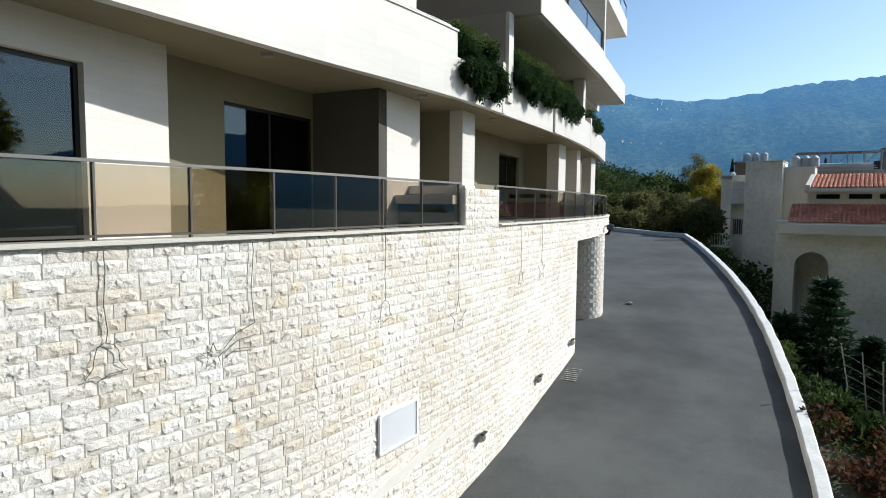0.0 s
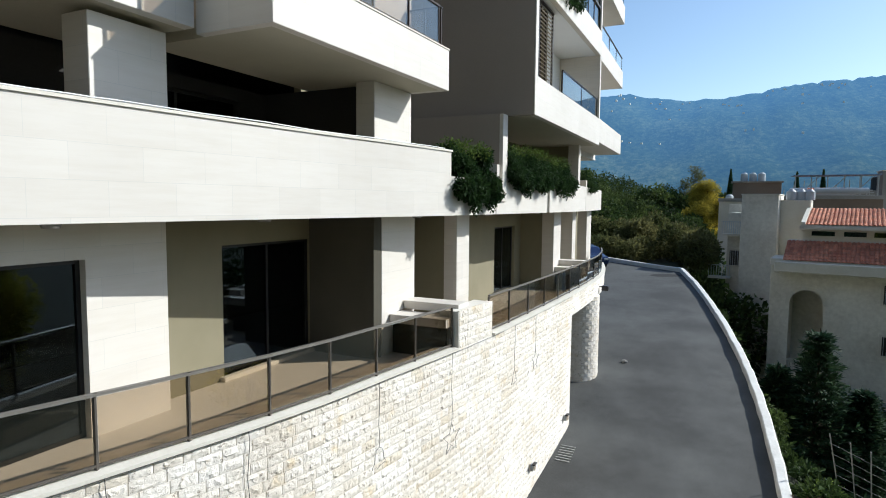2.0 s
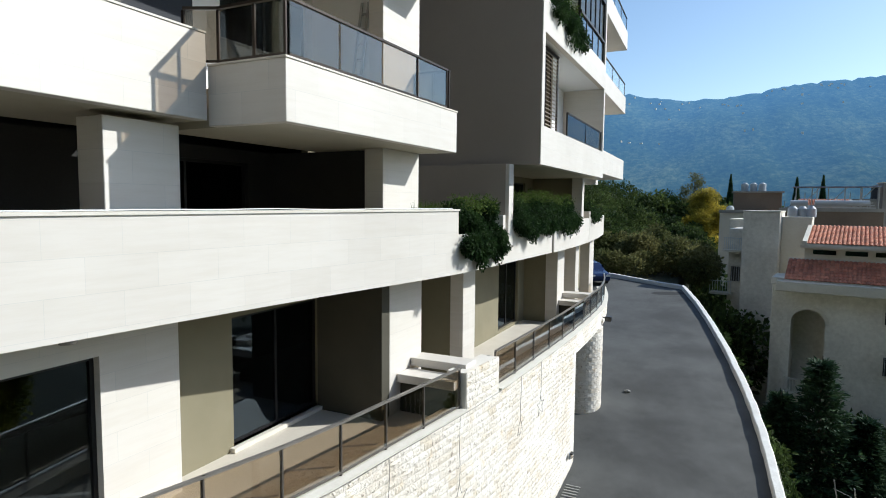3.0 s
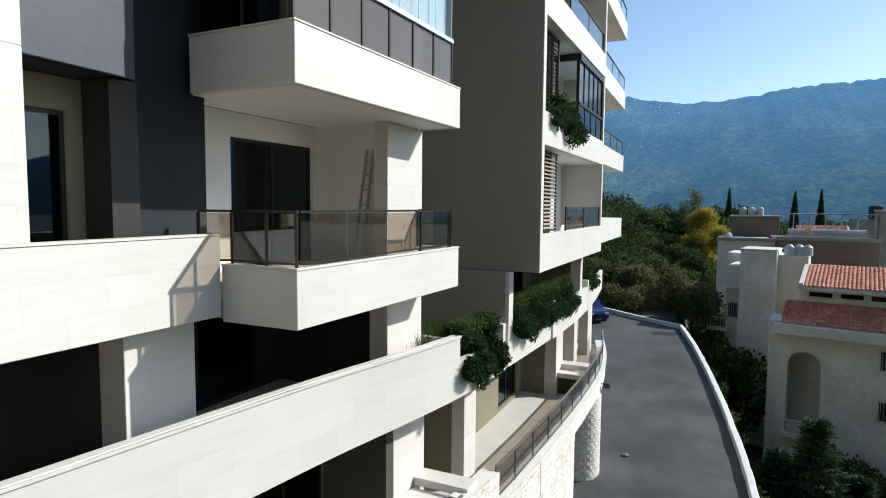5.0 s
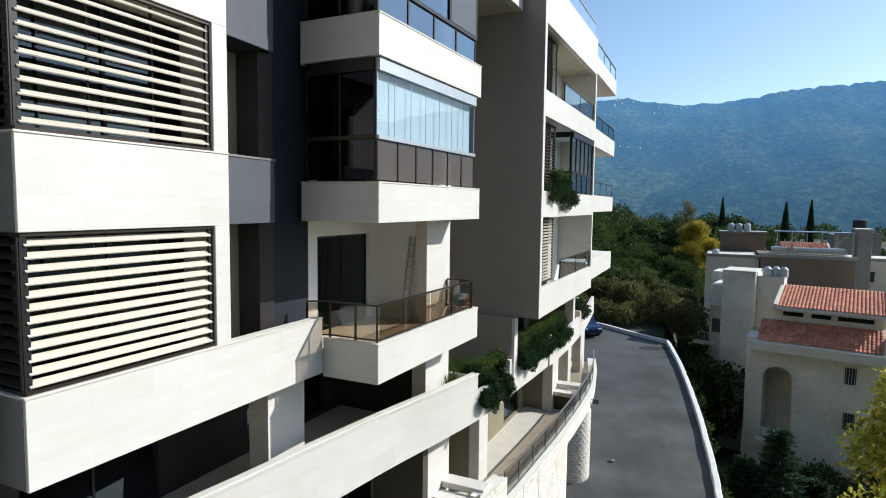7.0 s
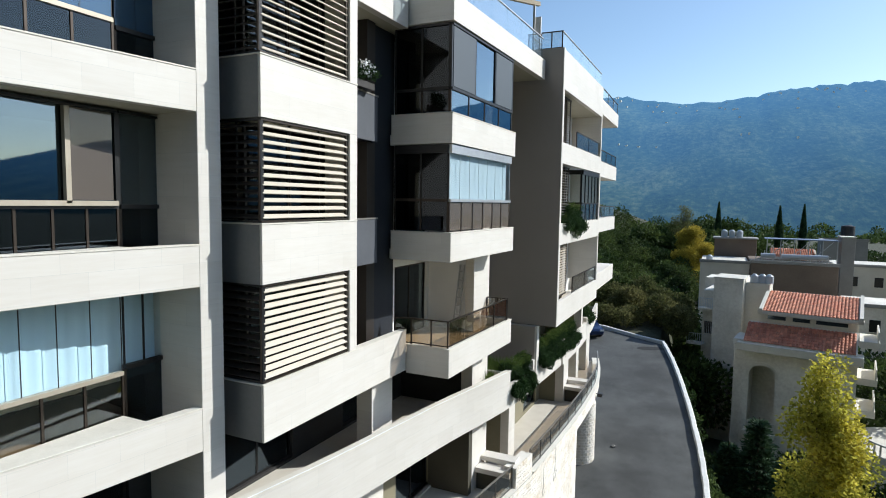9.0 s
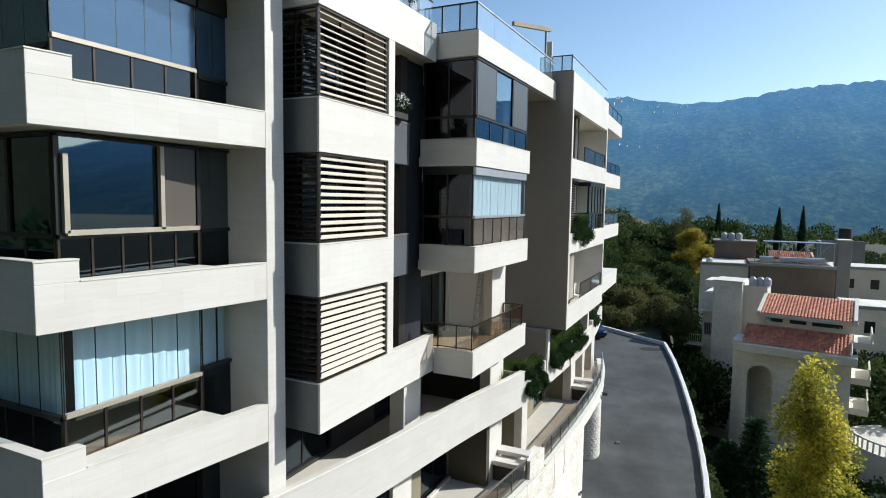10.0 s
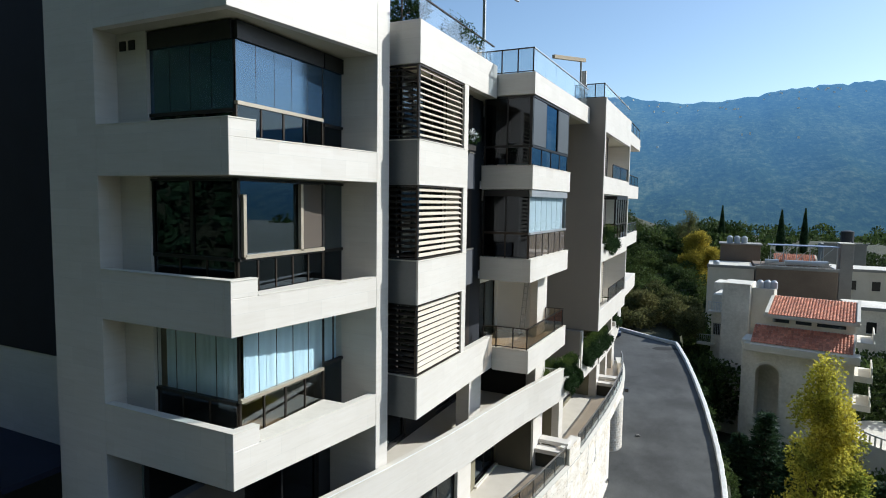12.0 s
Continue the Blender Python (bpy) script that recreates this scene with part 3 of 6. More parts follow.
# the round stone column under the terrace's far corner
def build_column():
    bm = bmesh.new()
    rng = random.Random(7)
    cx, cy, rad = -5.05, 23.3, 0.85
    z = road_z(23.3) - 0.4
    while z < -0.5:
        for k in range(20):
            a0, a1 = 2 * math.pi * (k + 0.5 * (int(z / ROW) % 2)) / 20, 2 * math.pi * (k + 0.96 + 0.5 * (int(z / ROW) % 2)) / 20
            r = rad * 1.011 + rng.uniform(0.0, 0.006)
            ring = []
            for zz in (z + 0.006, z + ROW - 0.006):
                ring += [bm.verts.new((cx + q * math.cos(a), cy + q * math.sin(a), zz + 0)) for a, q in ((a0, rad - 0.1), (a0, rad), ((a0 + a1) / 2, r), (a1, rad), (a1, rad - 0.1))]
            for i in range(4):
                bm.faces.new((ring[i], ring[i + 1], ring[i + 6], ring[i + 5]))
            bm.faces.new(ring[:5][::-1]), bm.faces.new(ring[5:]), bm.faces.new((ring[0], ring[5], ring[9], ring[4]))
        z += ROW
    col = finish("stone_column", bm, M_STONE)
    tagged(col, "round column faced in cream split-face stone", "column", kind="structure")
    bm = bmesh.new()
    bmesh.ops.create_cone(bm, segments=32, radius1=rad - 0.03, radius2=rad - 0.03, depth=4, cap_ends=True, matrix=Matrix.Translation((cx, cy, -2.5)))
    part("core", bm, M_JOINT, col)


build_column()

# ---- terrace level ----
bm = bmesh.new()
ribbon(bm, wall_x, -12, 30.5, 6.0, 0.44, -0.30, -0.05)
terrace = tagged(finish("terrace_floor", bm, M_FLOOR), "beige tiled ground-floor terrace behind the wall", "terrace", kind="structure")

bld = thing("apartment_building", "white stone-clad apartment building with stepped balconies", "building")


def glass_rail(parent, pts, z0, z1, glass, name="balustrade", posts=True, cap=M_RAILCAP, post_mat=M_BRONZE, low=0.06, label=""):
    """A glass balustrade along plan points: a post at each, a pane between, a flat handrail."""
    rail = thing(name, label or "bronze-framed smoked glass balustrade", "balustrade")
    del rail["category"]
    rail.parent = parent
    for p in pts:
        if posts:
            pbox("post", rail, post_mat, p[0] - 0.03, p[0] + 0.015, p[1] - 0.016, p[1] + 0.016, z0 - 0.01, z1 - 0.02, 0.003)
    for a, b in zip(pts, pts[1:]):
        a, b = Vector(a), Vector(b)
        d = (b - a).normalized() * 0.025
        pane("glass_pane", rail, glass, a + d, b - d, z0 + low, z1 - 0.03)
        pbar("handrail", rail, cap, (*a, z1), (*(b + d), z1), 0.06, 0.035)
        pbar("bottom_rail", rail, post_mat, (*a, z0 + low - 0.01), (*b, z0 + low - 0.01), 0.03, 0.03)
    return rail


ys = [-6.5, -5.3, -4.1, -2.9, -1.7, -0.5, 0.6, 1.7, 2.8, 3.89, 4.9, 6.02, 7.15, 8.28, 9.4, 10.7]
glass_rail(bld, [tuple(off(wall_x, y, 0.16)) for y in ys], CAP_Z, 1.03, M_SMOKE, cap=M_RAILCAP, post_mat=M_POST)
ys = [12.38, 13.6, 15.0, 16.4, 17.8, 19.2, 20.6, 22.0, 23.4, 24.8, 26.2, 27.6, 29.0]
glass_rail(bld, [tuple(off(wall_x, y, 0.16)) for y in ys], CAP_Z, 1.03, M_SMOKE, cap=M_RAILCAP, post_mat=M_POST)


def opening(parent, axis, at, a, b, z0, z1, leaves=2, glass=M_WINDOW, frame=M_DARKFRAME, bar_w=0.06, name="window", label=""):
    """A glazed opening in the plane x = at (axis 'x', from y = a to b) or y = at: frame bars and panes."""
    win = thing(name, label or "dark-framed sliding glass door", "window")
    del win["category"]
    win.parent = parent

    def pt(u, z):
        return (at, u, z) if axis == "x" else (u, at, z)

    bm = bmesh.new()
    bar(bm, pt(a, z0 + bar_w / 2), pt(b, z0 + bar_w / 2), bar_w, bar_w)
    bar(bm, pt(a, z1 - bar_w / 2), pt(b, z1 - bar_w / 2), bar_w, bar_w)
    for u in (a + bar_w / 2, b - bar_w / 2):
        bar(bm, pt(u, z0 + bar_w), pt(u, z1 - bar_w), bar_w, bar_w)
    part("frame", bm, frame, win)
    for i in range(leaves):
        u0, u1 = a + bar_w + (b - a - 2 * bar_w) * i / leaves, a + bar_w + (b - a - 2 * bar_w) * (i + 1) / leaves
        if i:
            pbar("mullion", win, frame, pt(u0, z0 + bar_w), pt(u0, z1 - bar_w), bar_w * 0.9, bar_w * 0.9)
        p, q = pt(u0 + 0.02, 0)[:2], pt(u1 - 0.02, 0)[:2]
        pane("pane", win, glass, p, q, z0 + bar_w, z1 - bar_w, 0.02)
    return win


def holed_wall(name, parent, material, x0, x1, y0, y1, z0, z1, holes, label=""):
    """One wall in the plane of x with rectangular openings (ya, yb, za, zb) through it."""
    ys_ = sorted({y0, y1, *(h[0] for h in holes), *(h[1] for h in holes)})
    zs_ = sorted({z0, z1, *(h[2] for h in holes), *(h[3] for h in holes)})
    bm = bmesh.new()
    made = {}

    def vert(x, y, z):
        if (x, y, z) not in made:
            made[(x, y, z)] = bm.verts.new((x, y, z))
        return made[(x, y, z)]

    def solid(i, k):
        if not (0 <= i < len(ys_) - 1 and 0 <= k < len(zs_) - 1):
            return False
        y, z = (ys_[i] + ys_[i + 1]) / 2, (zs_[k] + zs_[k + 1]) / 2
        return not any(a < y < b and c < z < d for a, b, c, d in holes)

    for i in range(len(ys_) - 1):
        for k in range(len(zs_) - 1):
            if not solid(i, k):
                continue
            ya, yb, za, zb = ys_[i], ys_[i + 1], zs_[k], zs_[k + 1]
            for x in (x0, x1):
                bm.faces.new([vert(x, *p) for p in ((ya, za), (yb, za), (yb, zb), (ya, zb))])
            for di, dk, p, q in ((-1, 0, (ya, za), (ya, zb)), (1, 0, (yb, za), (yb, zb)), (0, -1, (ya, za), (yb, za)), (0, 1, (ya, zb), (yb, zb))):
                if not solid(i + di, k + dk):
                    bm.faces.new([vert(x0, *p), vert(x0, *q), vert(x1, *q), vert(x1, *p)])
    return part(name, bm, material, parent, label)


# ground floor front: stepped walls, sliding doors, piers
TF, SOF = -0.05, 2.87
holed_wall("wall", bld, M_CLAD, -7.65, -7.4, -9, 6.05, TF, SOF, [(-4.5, -2.2, TF, 2.36), (1.9, 4.81, TF, 2.36)])
opening(bld, "x", -7.55, -4.5, -2.2, TF, 2.36)
opening(bld, "x", -7.55, 1.9, 4.81, TF, 2.36, 2)
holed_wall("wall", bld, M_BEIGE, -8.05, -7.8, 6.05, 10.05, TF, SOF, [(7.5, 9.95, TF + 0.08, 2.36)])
opening(bld, "x", -7.93, 7.5, 9.95, TF + 0.08, 2.36, 2)
pbox("door_sill", bld, M_CAP, -7.98, -7.68, 7.4, 10.0, TF, TF + 0.08)
pbox("wall", bld, M_UMBERSHADE, -7.8, -6.19, 9.9, 10.19, TF, SOF, 0)
pbox("pier", bld, M_CLAD, -6.55, -6.18, 10.19, 11.6, TF, SOF, 0.004)
holed_wall("wall", bld, M_BEIGE, -7.65, -7.45, 10.2, 13.4, TF, SOF, [(11.2, 12.1, TF + 0.1, 2.36)])
opening(bld, "x", -7.55, 11.2, 12.1, TF + 0.1, 2.36, 1)
pbox("wall", bld, M_BEIGE, -7.5, -5.9, 13.0, 13.2, TF, SOF, 0)
pbox("pier", bld, M_CLAD, -6.1, -5.75, 12.98, 13.75, TF, SOF)
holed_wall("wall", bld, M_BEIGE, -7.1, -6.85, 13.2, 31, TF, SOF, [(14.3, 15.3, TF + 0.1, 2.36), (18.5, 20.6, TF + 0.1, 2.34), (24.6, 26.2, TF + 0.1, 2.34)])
opening(bld, "x", -6.98, 14.3, 15.3, TF + 0.1, 2.36, 1)
opening(bld, "x", -6.98, 18.5, 20.6, TF + 0.1, 2.34, 2)
opening(bld, "x", -6.98, 24.6, 26.2, TF + 0.1, 2.34, 2)
pbox("wall", bld, M_BEIGE, -6.85, -5.7, 21.3, 21.5, TF, SOF, 0)
pbox("pier", bld, M_CLAD, -6.0, -5.55, 21.28, 22.3, TF, SOF)
pbox("pier", bld, M_CLAD, -6.0, -5.5, 24.0, 24.6, TF, SOF)
pbox("pier", bld, M_CLAD, -6.2, -5.75, 28.0, 29.0, TF, SOF)
pbox("wall", bld, M_ROOMSHADE, -12.2, -12.0, -4.2, 31, -0.3, 16.9, 0)
pbox("wall", bld, M_ROOMSHADE, -12.0, -7.2, 30.9, 31.1, -0.3, 16.0, 0)
pbox("floor_slab", bld, M_FLOOR, -12.0, -7.6, -9, 31, -0.31, -0.07, 0)


def stepped_divider(y):
    """Low screen between two terraces, with two white slabs stepped over it."""
    d = thing("terrace_divider", "low white terrace divider with two stepped slabs", "divider")
    del d["category"]
    d.parent = bld
    pbox("panel", d, M_UMBERSHADE, -6.16, wall_x(y) - 0.3, y - 0.5, y - 0.4, TF, 0.61)
    pbox("slab", d, M_CLAD, -6.17, wall_x(y) - 0.22, y - 0.62, y - 0.08, 0.61, 0.79)
    pbox("slab", d, M_CLAD, -6.17, wall_x(y) - 0.22, y - 0.02, y + 0.52, 0.82, 1.0)


stepped_divider(11.1)
stepped_divider(22.1)

# ceiling lamps set into the soffit
def downlight(x, y):
    bm = bmesh.new()
    bmesh.ops.create_cone(bm, segments=20, radius1=0.09, radius2=0.11, depth=0.05, cap_ends=True, matrix=Matrix.Translation((x, y, SOF - 0.025)))
    ob = tagged(finish("ceiling_light", bm, M_RAILCAP), "round metal ceiling light under the terrace soffit", "lamp", "terrace soffit lights")
    return ob


for x, y in ((-6.55, 3.9), (-6.35, 7.0), (-5.75, 10.9), (-5.55, 14.5), (-5.4, 18.5)):
    downlight(x, y)

# ---- first floor: curved parapet band and planters ----
pribbon("parapet", bld, M_CLAD, band_x, -12, 11.48, 0.18, 0.0, SOF + 0.002, 4.24)
pribbon("coping", bld, M_CAP, band_x, -12, 11.5, 0.2, -0.025, 4.24, 4.28, label="thin stone coping")
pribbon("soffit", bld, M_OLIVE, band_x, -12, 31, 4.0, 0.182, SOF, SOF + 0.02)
pribbon("slab", bld, M_CLAD, band_x, -12, 31, 5.5, 0.182, SOF + 0.02, 3.18)
pribbon("floor", bld, M_FLOOR, band_x, -12, 31, 5.5, 0.182, 3.18, 3.20)
pribbon("planter_wall", bld, M_CLAD, band_x, 11.482, 13.9, 0.15, 0.0, SOF + 0.002, 3.72)
pribbon("planter_wall", bld, M_CLAD, band_x, 13.902, 18.2, 0.15, 0.05, SOF + 0.002, 3.80)
pribbon("planter_wall", bld, M_CLAD, band_x, 18.202, 30.8, 0.15, 0.0, SOF + 0.002, 3.85)
for y in (13.9, 18.2, 24.0):
    pbox("planter_end", bld, M_CLAD, band_x(y) - 0.9, band_x(y) + 0.012, y - 0.09, y + 0.09, SOF + 0.004, 4.12)
pribbon("planter_back", bld, M_CLAD, band_x, 11.5, 30.8, 1.0, 0.88, 3.2, 3.75)
pribbon("soil", bld, M_EARTH, band_x, 11.5, 30.8, 0.88, 0.151, 3.2, 3.62)
pprism("planter_box", bld, M_BEIGE, [(-6.15, 10.3), (band_x(10.6) - 0.19, 10.5), (band_x(11.45) - 0.19, 11.4), (-6.1, 11.4)], 3.2, 3.9)
pbox("planter_end", bld, M_CLAD, -6.9, band_x(11.4) - 0.19, 11.38, 11.52, 3.2, 4.2)
# first-floor rooms, walls coloured near-black to stand for deep shade
holed_wall("wall", bld, M_ROOMSHADE, -9.25, -9.0, -9, 14.6, 3.2, 5.45, [(-4.0, -1.2, 3.28, 5.2), (1.2, 3.8, 3.28, 5.2), (6.2, 9.2, 3.28, 5.2)])
for a, b in ((-4.0, -1.2), (1.2, 3.8), (6.2, 9.2)):
    opening(bld, "x", -9.12, a, b, 3.28, 5.2, 2)
pbox("column", bld, M_CLAD, -7.45, -6.95, 4.66, 5.78, 3.2, 5.45)
pbox("column", bld, M_CLAD, -6.4, -5.98, 9.6, 11.05, 3.2, 5.45)
pbox("wall", bld, M_ROOMSHADE, -9.0, -6.4, 9.95, 10.12, 3.2, 5.45, 0)
pbox("wall", bld, M_GREIGE, -9.0, -5.12, 14.15, 14.5, 3.2, 5.42, 0.005)
pbox("wall_edge", bld, M_CLAD, -5.118, -5.02, 14.15, 14.5, 3.2, 5.42, 0.005)
pbox("column", bld, M_CLAD, -5.4, -5.0, 22.6, 22.95, 3.2, 5.42)
holed_wall("wall", bld, M_BEIGE, -7.3, -7.1, 14.6, 31, 3.2, 5.42, [(15.5, 18.5, 3.3, 5.2), (19.5, 22.0, 3.3, 5.2)])
opening(bld, "x", -7.2, 15.5, 18.5, 3.3, 5.2, 2)
opening(bld, "x", -7.2, 19.5, 22.0, 3.3, 5.2, 2)
pbox("wall", bld, M_BEIGE, -9.0, -5.4, 23.0, 23.2, 3.2, 5.42, 0)


# ---- block with the louvred bays ----
LEVELS = ((5.53, 6.74), (8.77, 10.0), (12.07, 13.3))
LX, LY0, LY1, LW = -6.62, 0.08, 3.42, 3.08


def louvre_screen(parent, axis, at, a, b, z0, z1, count, mat, frame, label, depth=0.13, tilt=35):
    scr = thing("louvre_screen", label, "screen")
    del scr["category"]
    scr.parent = parent

    def pt(u, z, d=0.0):
        return (at - d, u, z) if axis == "x" else (u, at + d, z)

    bm = bmesh.new()
    for z in (z0 + 0.02, z1 - 0.02):
        bar(bm, pt(a, z, 0.05), pt(b, z, 0.05), 0.09, 0.04)
    for u in (a + 0.02, b - 0.02):
        bar(bm, pt(u, z0 + 0.04, 0.05), pt(u, z1 - 0.04, 0.05), 0.04, 0.09)
    part("frame", bm, frame, scr)
    for k in (1, 2):
        u = a + (b - a) * k / 3
        pbar("stile", scr, frame, pt(u, z0 + 0.04, 0.13), pt(u, z1 - 0.04, 0.13), 0.035, 0.03)
    me = None
    n_s = count
    for i in range(n_s):
        z = z0 + 0.04 + (z1 - z0 - 0.08) * (i + 0.5) / n_s
        if me is None:
            bm = bmesh.new()
            box(bm, -depth / 2, depth / 2, 0.045, b - a - 0.045, -0.009, 0.009)
            bmesh.ops.rotate(bm, verts=bm.verts, cent=(0, 0, 0), matrix=Matrix.Rotation(radians(tilt), 3, "Y"))
            ob = part("slat", bm, mat, scr)
            me = ob.data
        else:
            ob = new("slat", me)
            ob.parent = scr
        if axis == "x":
            ob.location = (at - 0.05, a, z)
        else:
            ob.matrix_local = Matrix.Translation((a, at + 0.05, z)) @ Matrix.Rotation(radians(-90), 4, "Z")
    return scr


for i, (z0, z1) in enumerate(LEVELS):
    top = LEVELS[i + 1][0] if i < 2 else 15.3
    # parapet round the bay: front and darker grey side
    y_end = 5.98 if i == 0 else LY1
    pprism("parapet", bld, M_CLAD, [(LX, LY0), (LX, y_end), (LX - 0.2, y_end), (LX - 0.2, LY0 + 0.2), (LX - 0.06, LY0)], z0, z1 - 0.03)
    pprism("side_parapet", bld, M_SIDE, [(LX - 0.062, LY0 + 0.001), (LX - 0.202, LY0 + 0.2), (-9.0, LY0 + 0.2), (-9.0, LY0 + 0.001)], z0, z1 - 0.03, 0.004, "dark grey side of the bay")
    pprism("coping", bld, M_CAP, [(LX + 0.015, LY0 - 0.015), (LX + 0.015, y_end), (LX - 0.21, y_end), (LX - 0.21, LY0 + 0.21), (-9.0, LY0 + 0.21), (-9.0, LY0 - 0.015)], z1 - 0.03, z1, 0.004)
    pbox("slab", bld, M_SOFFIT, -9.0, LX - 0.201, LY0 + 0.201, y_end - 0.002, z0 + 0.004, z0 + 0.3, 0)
    pbox("jamb", bld, M_CLAD, -9.0, LX, LW + 0.02, LY1, z1, top)
    louvre_screen(bld, "x", LX - 0.03, LY0 + 0.04, LW, z1 + 0.01, top - 0.01, 12, M_SLAT, M_BRONZE, "horizontal off-white louvre screen in a bronze frame")
    louvre_screen(bld, "y", LY0 + 0.03, -8.9, LX - 0.05, z1 + 0.01, top - 0.01, 12, M_DARKSLAT, M_DARKFRAME, "horizontal dark louvre screen", tilt=32)
    opening(bld, "x", LX - 0.75, LY0 + 0.3, LW, z1 - 0.6, top - 0.02, 2, label="dark window behind the louvres")
    pbox("wall", bld, M_ROOMSHADE, -9.4, -9.2, LY0, LY1, z0, top, 0)
pprism("parapet", bld, M_CLAD, [(LX, LY0), (LX, 5.95), (LX - 0.25, 5.95), (LX - 0.25, LY0 + 0.25), (-9.0, LY0 + 0.25), (-9.0, LY0)], 15.3, 16.44)
pbox("slab", bld, M_SOFFIT, -12.0, LX - 0.251, LY0 + 0.251, 5.94, 15.304, 15.7, 0)
glass_rail(bld, [(LX - 0.12, y) for y in (0.2, 1.6, 3.0, 4.4, 5.85)], 16.44, 17.1, M_CLEAR, cap=M_BRONZE, posts=False, label="clear glass roof balustrade")

# recess between the louvred bays and the corner balconies
for i, (z0, z1) in enumerate(((5.53, 6.74), (8.77, 10.0), (12.07, 13.3))):
    top = (8.77, 12.07, 15.3)[i]
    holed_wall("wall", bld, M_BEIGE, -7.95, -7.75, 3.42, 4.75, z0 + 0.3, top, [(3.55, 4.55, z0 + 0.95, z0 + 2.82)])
    opening(bld, "x", -7.85, 3.55, 4.55, z0 + 0.95, z0 + 2.82, 1, label="narrow dark window in the recess")
    pbox("wall", bld, M_BROWN, -7.95, -7.2, 4.75, 5.15, z0 + 0.3, top, 0)
    if i:
        pbox("slab", bld, M_NAVY, -7.75, -7.1, 3.42, 4.75, z0 + 0.01, z0 + 0.2, 0)
        pprism("balcony_front", bld, M_SLATE, [(-6.9, 3.42), (-7.02, 5.0), (-7.08, 5.0), (-6.96, 3.42)], z0, z1 - 0.02)
        pbar("handrail", bld, M_RAILCAP, (-6.93, 3.42, z1), (-7.06, 5.02, z1), 0.1, 0.04)
pbox("wall", bld, M_NAVY, -7.5, -7.3, 5.15, 6.37, 5.6, 15.3, 0)
pbox("floor", bld, M_FLOOR, -9.0, LX - 0.2, 3.42, 6.0, 5.8, 5.98, 0)

# ---- corner balconies ----
CP = [(-5.24, 6.0), (-5.12, 11.1)]
for i, (z0, z1) in enumerate(((5.45, 6.3), (8.78, 9.62), (12.1, 12.95))):
    top = (8.78, 12.1, 15.4)[i]
    back = -6.62 if i == 0 else -7.18
    pprism("parapet", bld, M_CLAD, [(back, 6.0), CP[0], CP[1], (-5.98, 11.1), (-5.98, 10.95), (-5.28, 10.95), (-5.39, 6.15), (back, 6.15)], z0, z1 - 0.03, label="white stone balcony parapet")
    pprism("coping", bld, M_CAP, [(back, 5.985), (-5.225, 5.985), (-5.105, 11.115), (-5.98, 11.115), (-5.98, 10.94), (-5.29, 10.94), (-5.40, 6.16), (back, 6.16)], z1 - 0.03, z1, 0.004)
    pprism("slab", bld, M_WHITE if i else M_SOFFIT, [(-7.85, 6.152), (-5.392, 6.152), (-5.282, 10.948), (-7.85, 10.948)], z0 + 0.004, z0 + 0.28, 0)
    pprism("floor", bld, M_FLOOR if i else M_TAN, [(-7.85, 6.152), (-5.402, 6.152), (-5.292, 10.938), (-7.85, 10.938)], z0 + 0.28, z0 + (0.30 if i else 0.56), 0)
    # back wall with the door, and the wall at its far end
    holed_wall("wall", bld, M_WHITE, -8.07, -7.87, 6.5, 10.1, z0 + 0.3, top, [(7.44, 9.72, z0 + 0.3, z0 + 2.9)])
    opening(bld, "x", -7.98, 7.44, 9.72, z0 + 0.3, z0 + 2.9, 2)
    pbox("wall", bld, M_WHITE, -7.87, -6.3, 9.9, 10.1, z0 + 0.3, top, 0)
    pbox("column", bld, M_CLAD, -6.3, -5.98, 9.6, 11.05, z0 + 0.57, top)
    pbox("wall", bld, M_ROOMSHADE, -8.07, -6.5, 10.75, 10.9, z0, top, 0)
pprism("parapet", bld, M_CLAD, [(-7.18, 6.0), (-5.24, 6.0), (-5.05, 14.4), (-5.3, 14.4), (-5.45, 6.2), (-7.18, 6.2)], 15.4, 16.16, label="white stone roof parapet")
pprism("slab", bld, M_SOFFIT, [(-12, 6.202), (-5.452, 6.202), (-5.302, 14.4), (-12, 14.4)], 15.404, 15.8, 0)
RL = [(-7.1, 6.1), (-5.34, 6.1), (-5.31, 7.5), (-5.28, 8.9), (-5.25, 10.3), (-5.22, 11.7), (-5.19, 13.1), (-5.16, 14.35)]
glass_rail(bld, [(-7.1, 6.1), (-6.5, 6.1), (-5.9, 6.1), (-5.34, 6.1)], 16.16, 17.0, M_CLEAR, cap=M_BRONZE, label="clear glass roof balustrade")
glass_rail(bld, RL[1:], 16.16, 17.0, M_CLEAR, cap=M_METAL, posts=False, label="frameless clear glass roof balustrade")

# open balcony: bronze rail with smoked glass
glass_rail(bld, [(-6.95, 5.9), (-6.5, 6.1), (-5.85, 6.1), (-5.32, 6.1)], 6.3, 7.07, M_SMOKE, cap=M_BRONZE)
glass_rail(bld, [(-5.318, 6.16), (-5.29, 7.25), (-5.26, 8.4), (-5.23, 9.55)], 6.3, 7.07, M_SMOKE, cap=M_BRONZE, posts=False)
glass_rail(bld, [(-5.23, 9.58), (-5.2, 10.75)], 6.3, 7.07, M_SMOKE, cap=M_BRONZE)
glass_rail(bld, [(-5.95, 10.82), (-5.55, 10.84), (-5.2, 10.86)], 6.3, 7.07, M_SMOKE, cap=M_BRONZE)

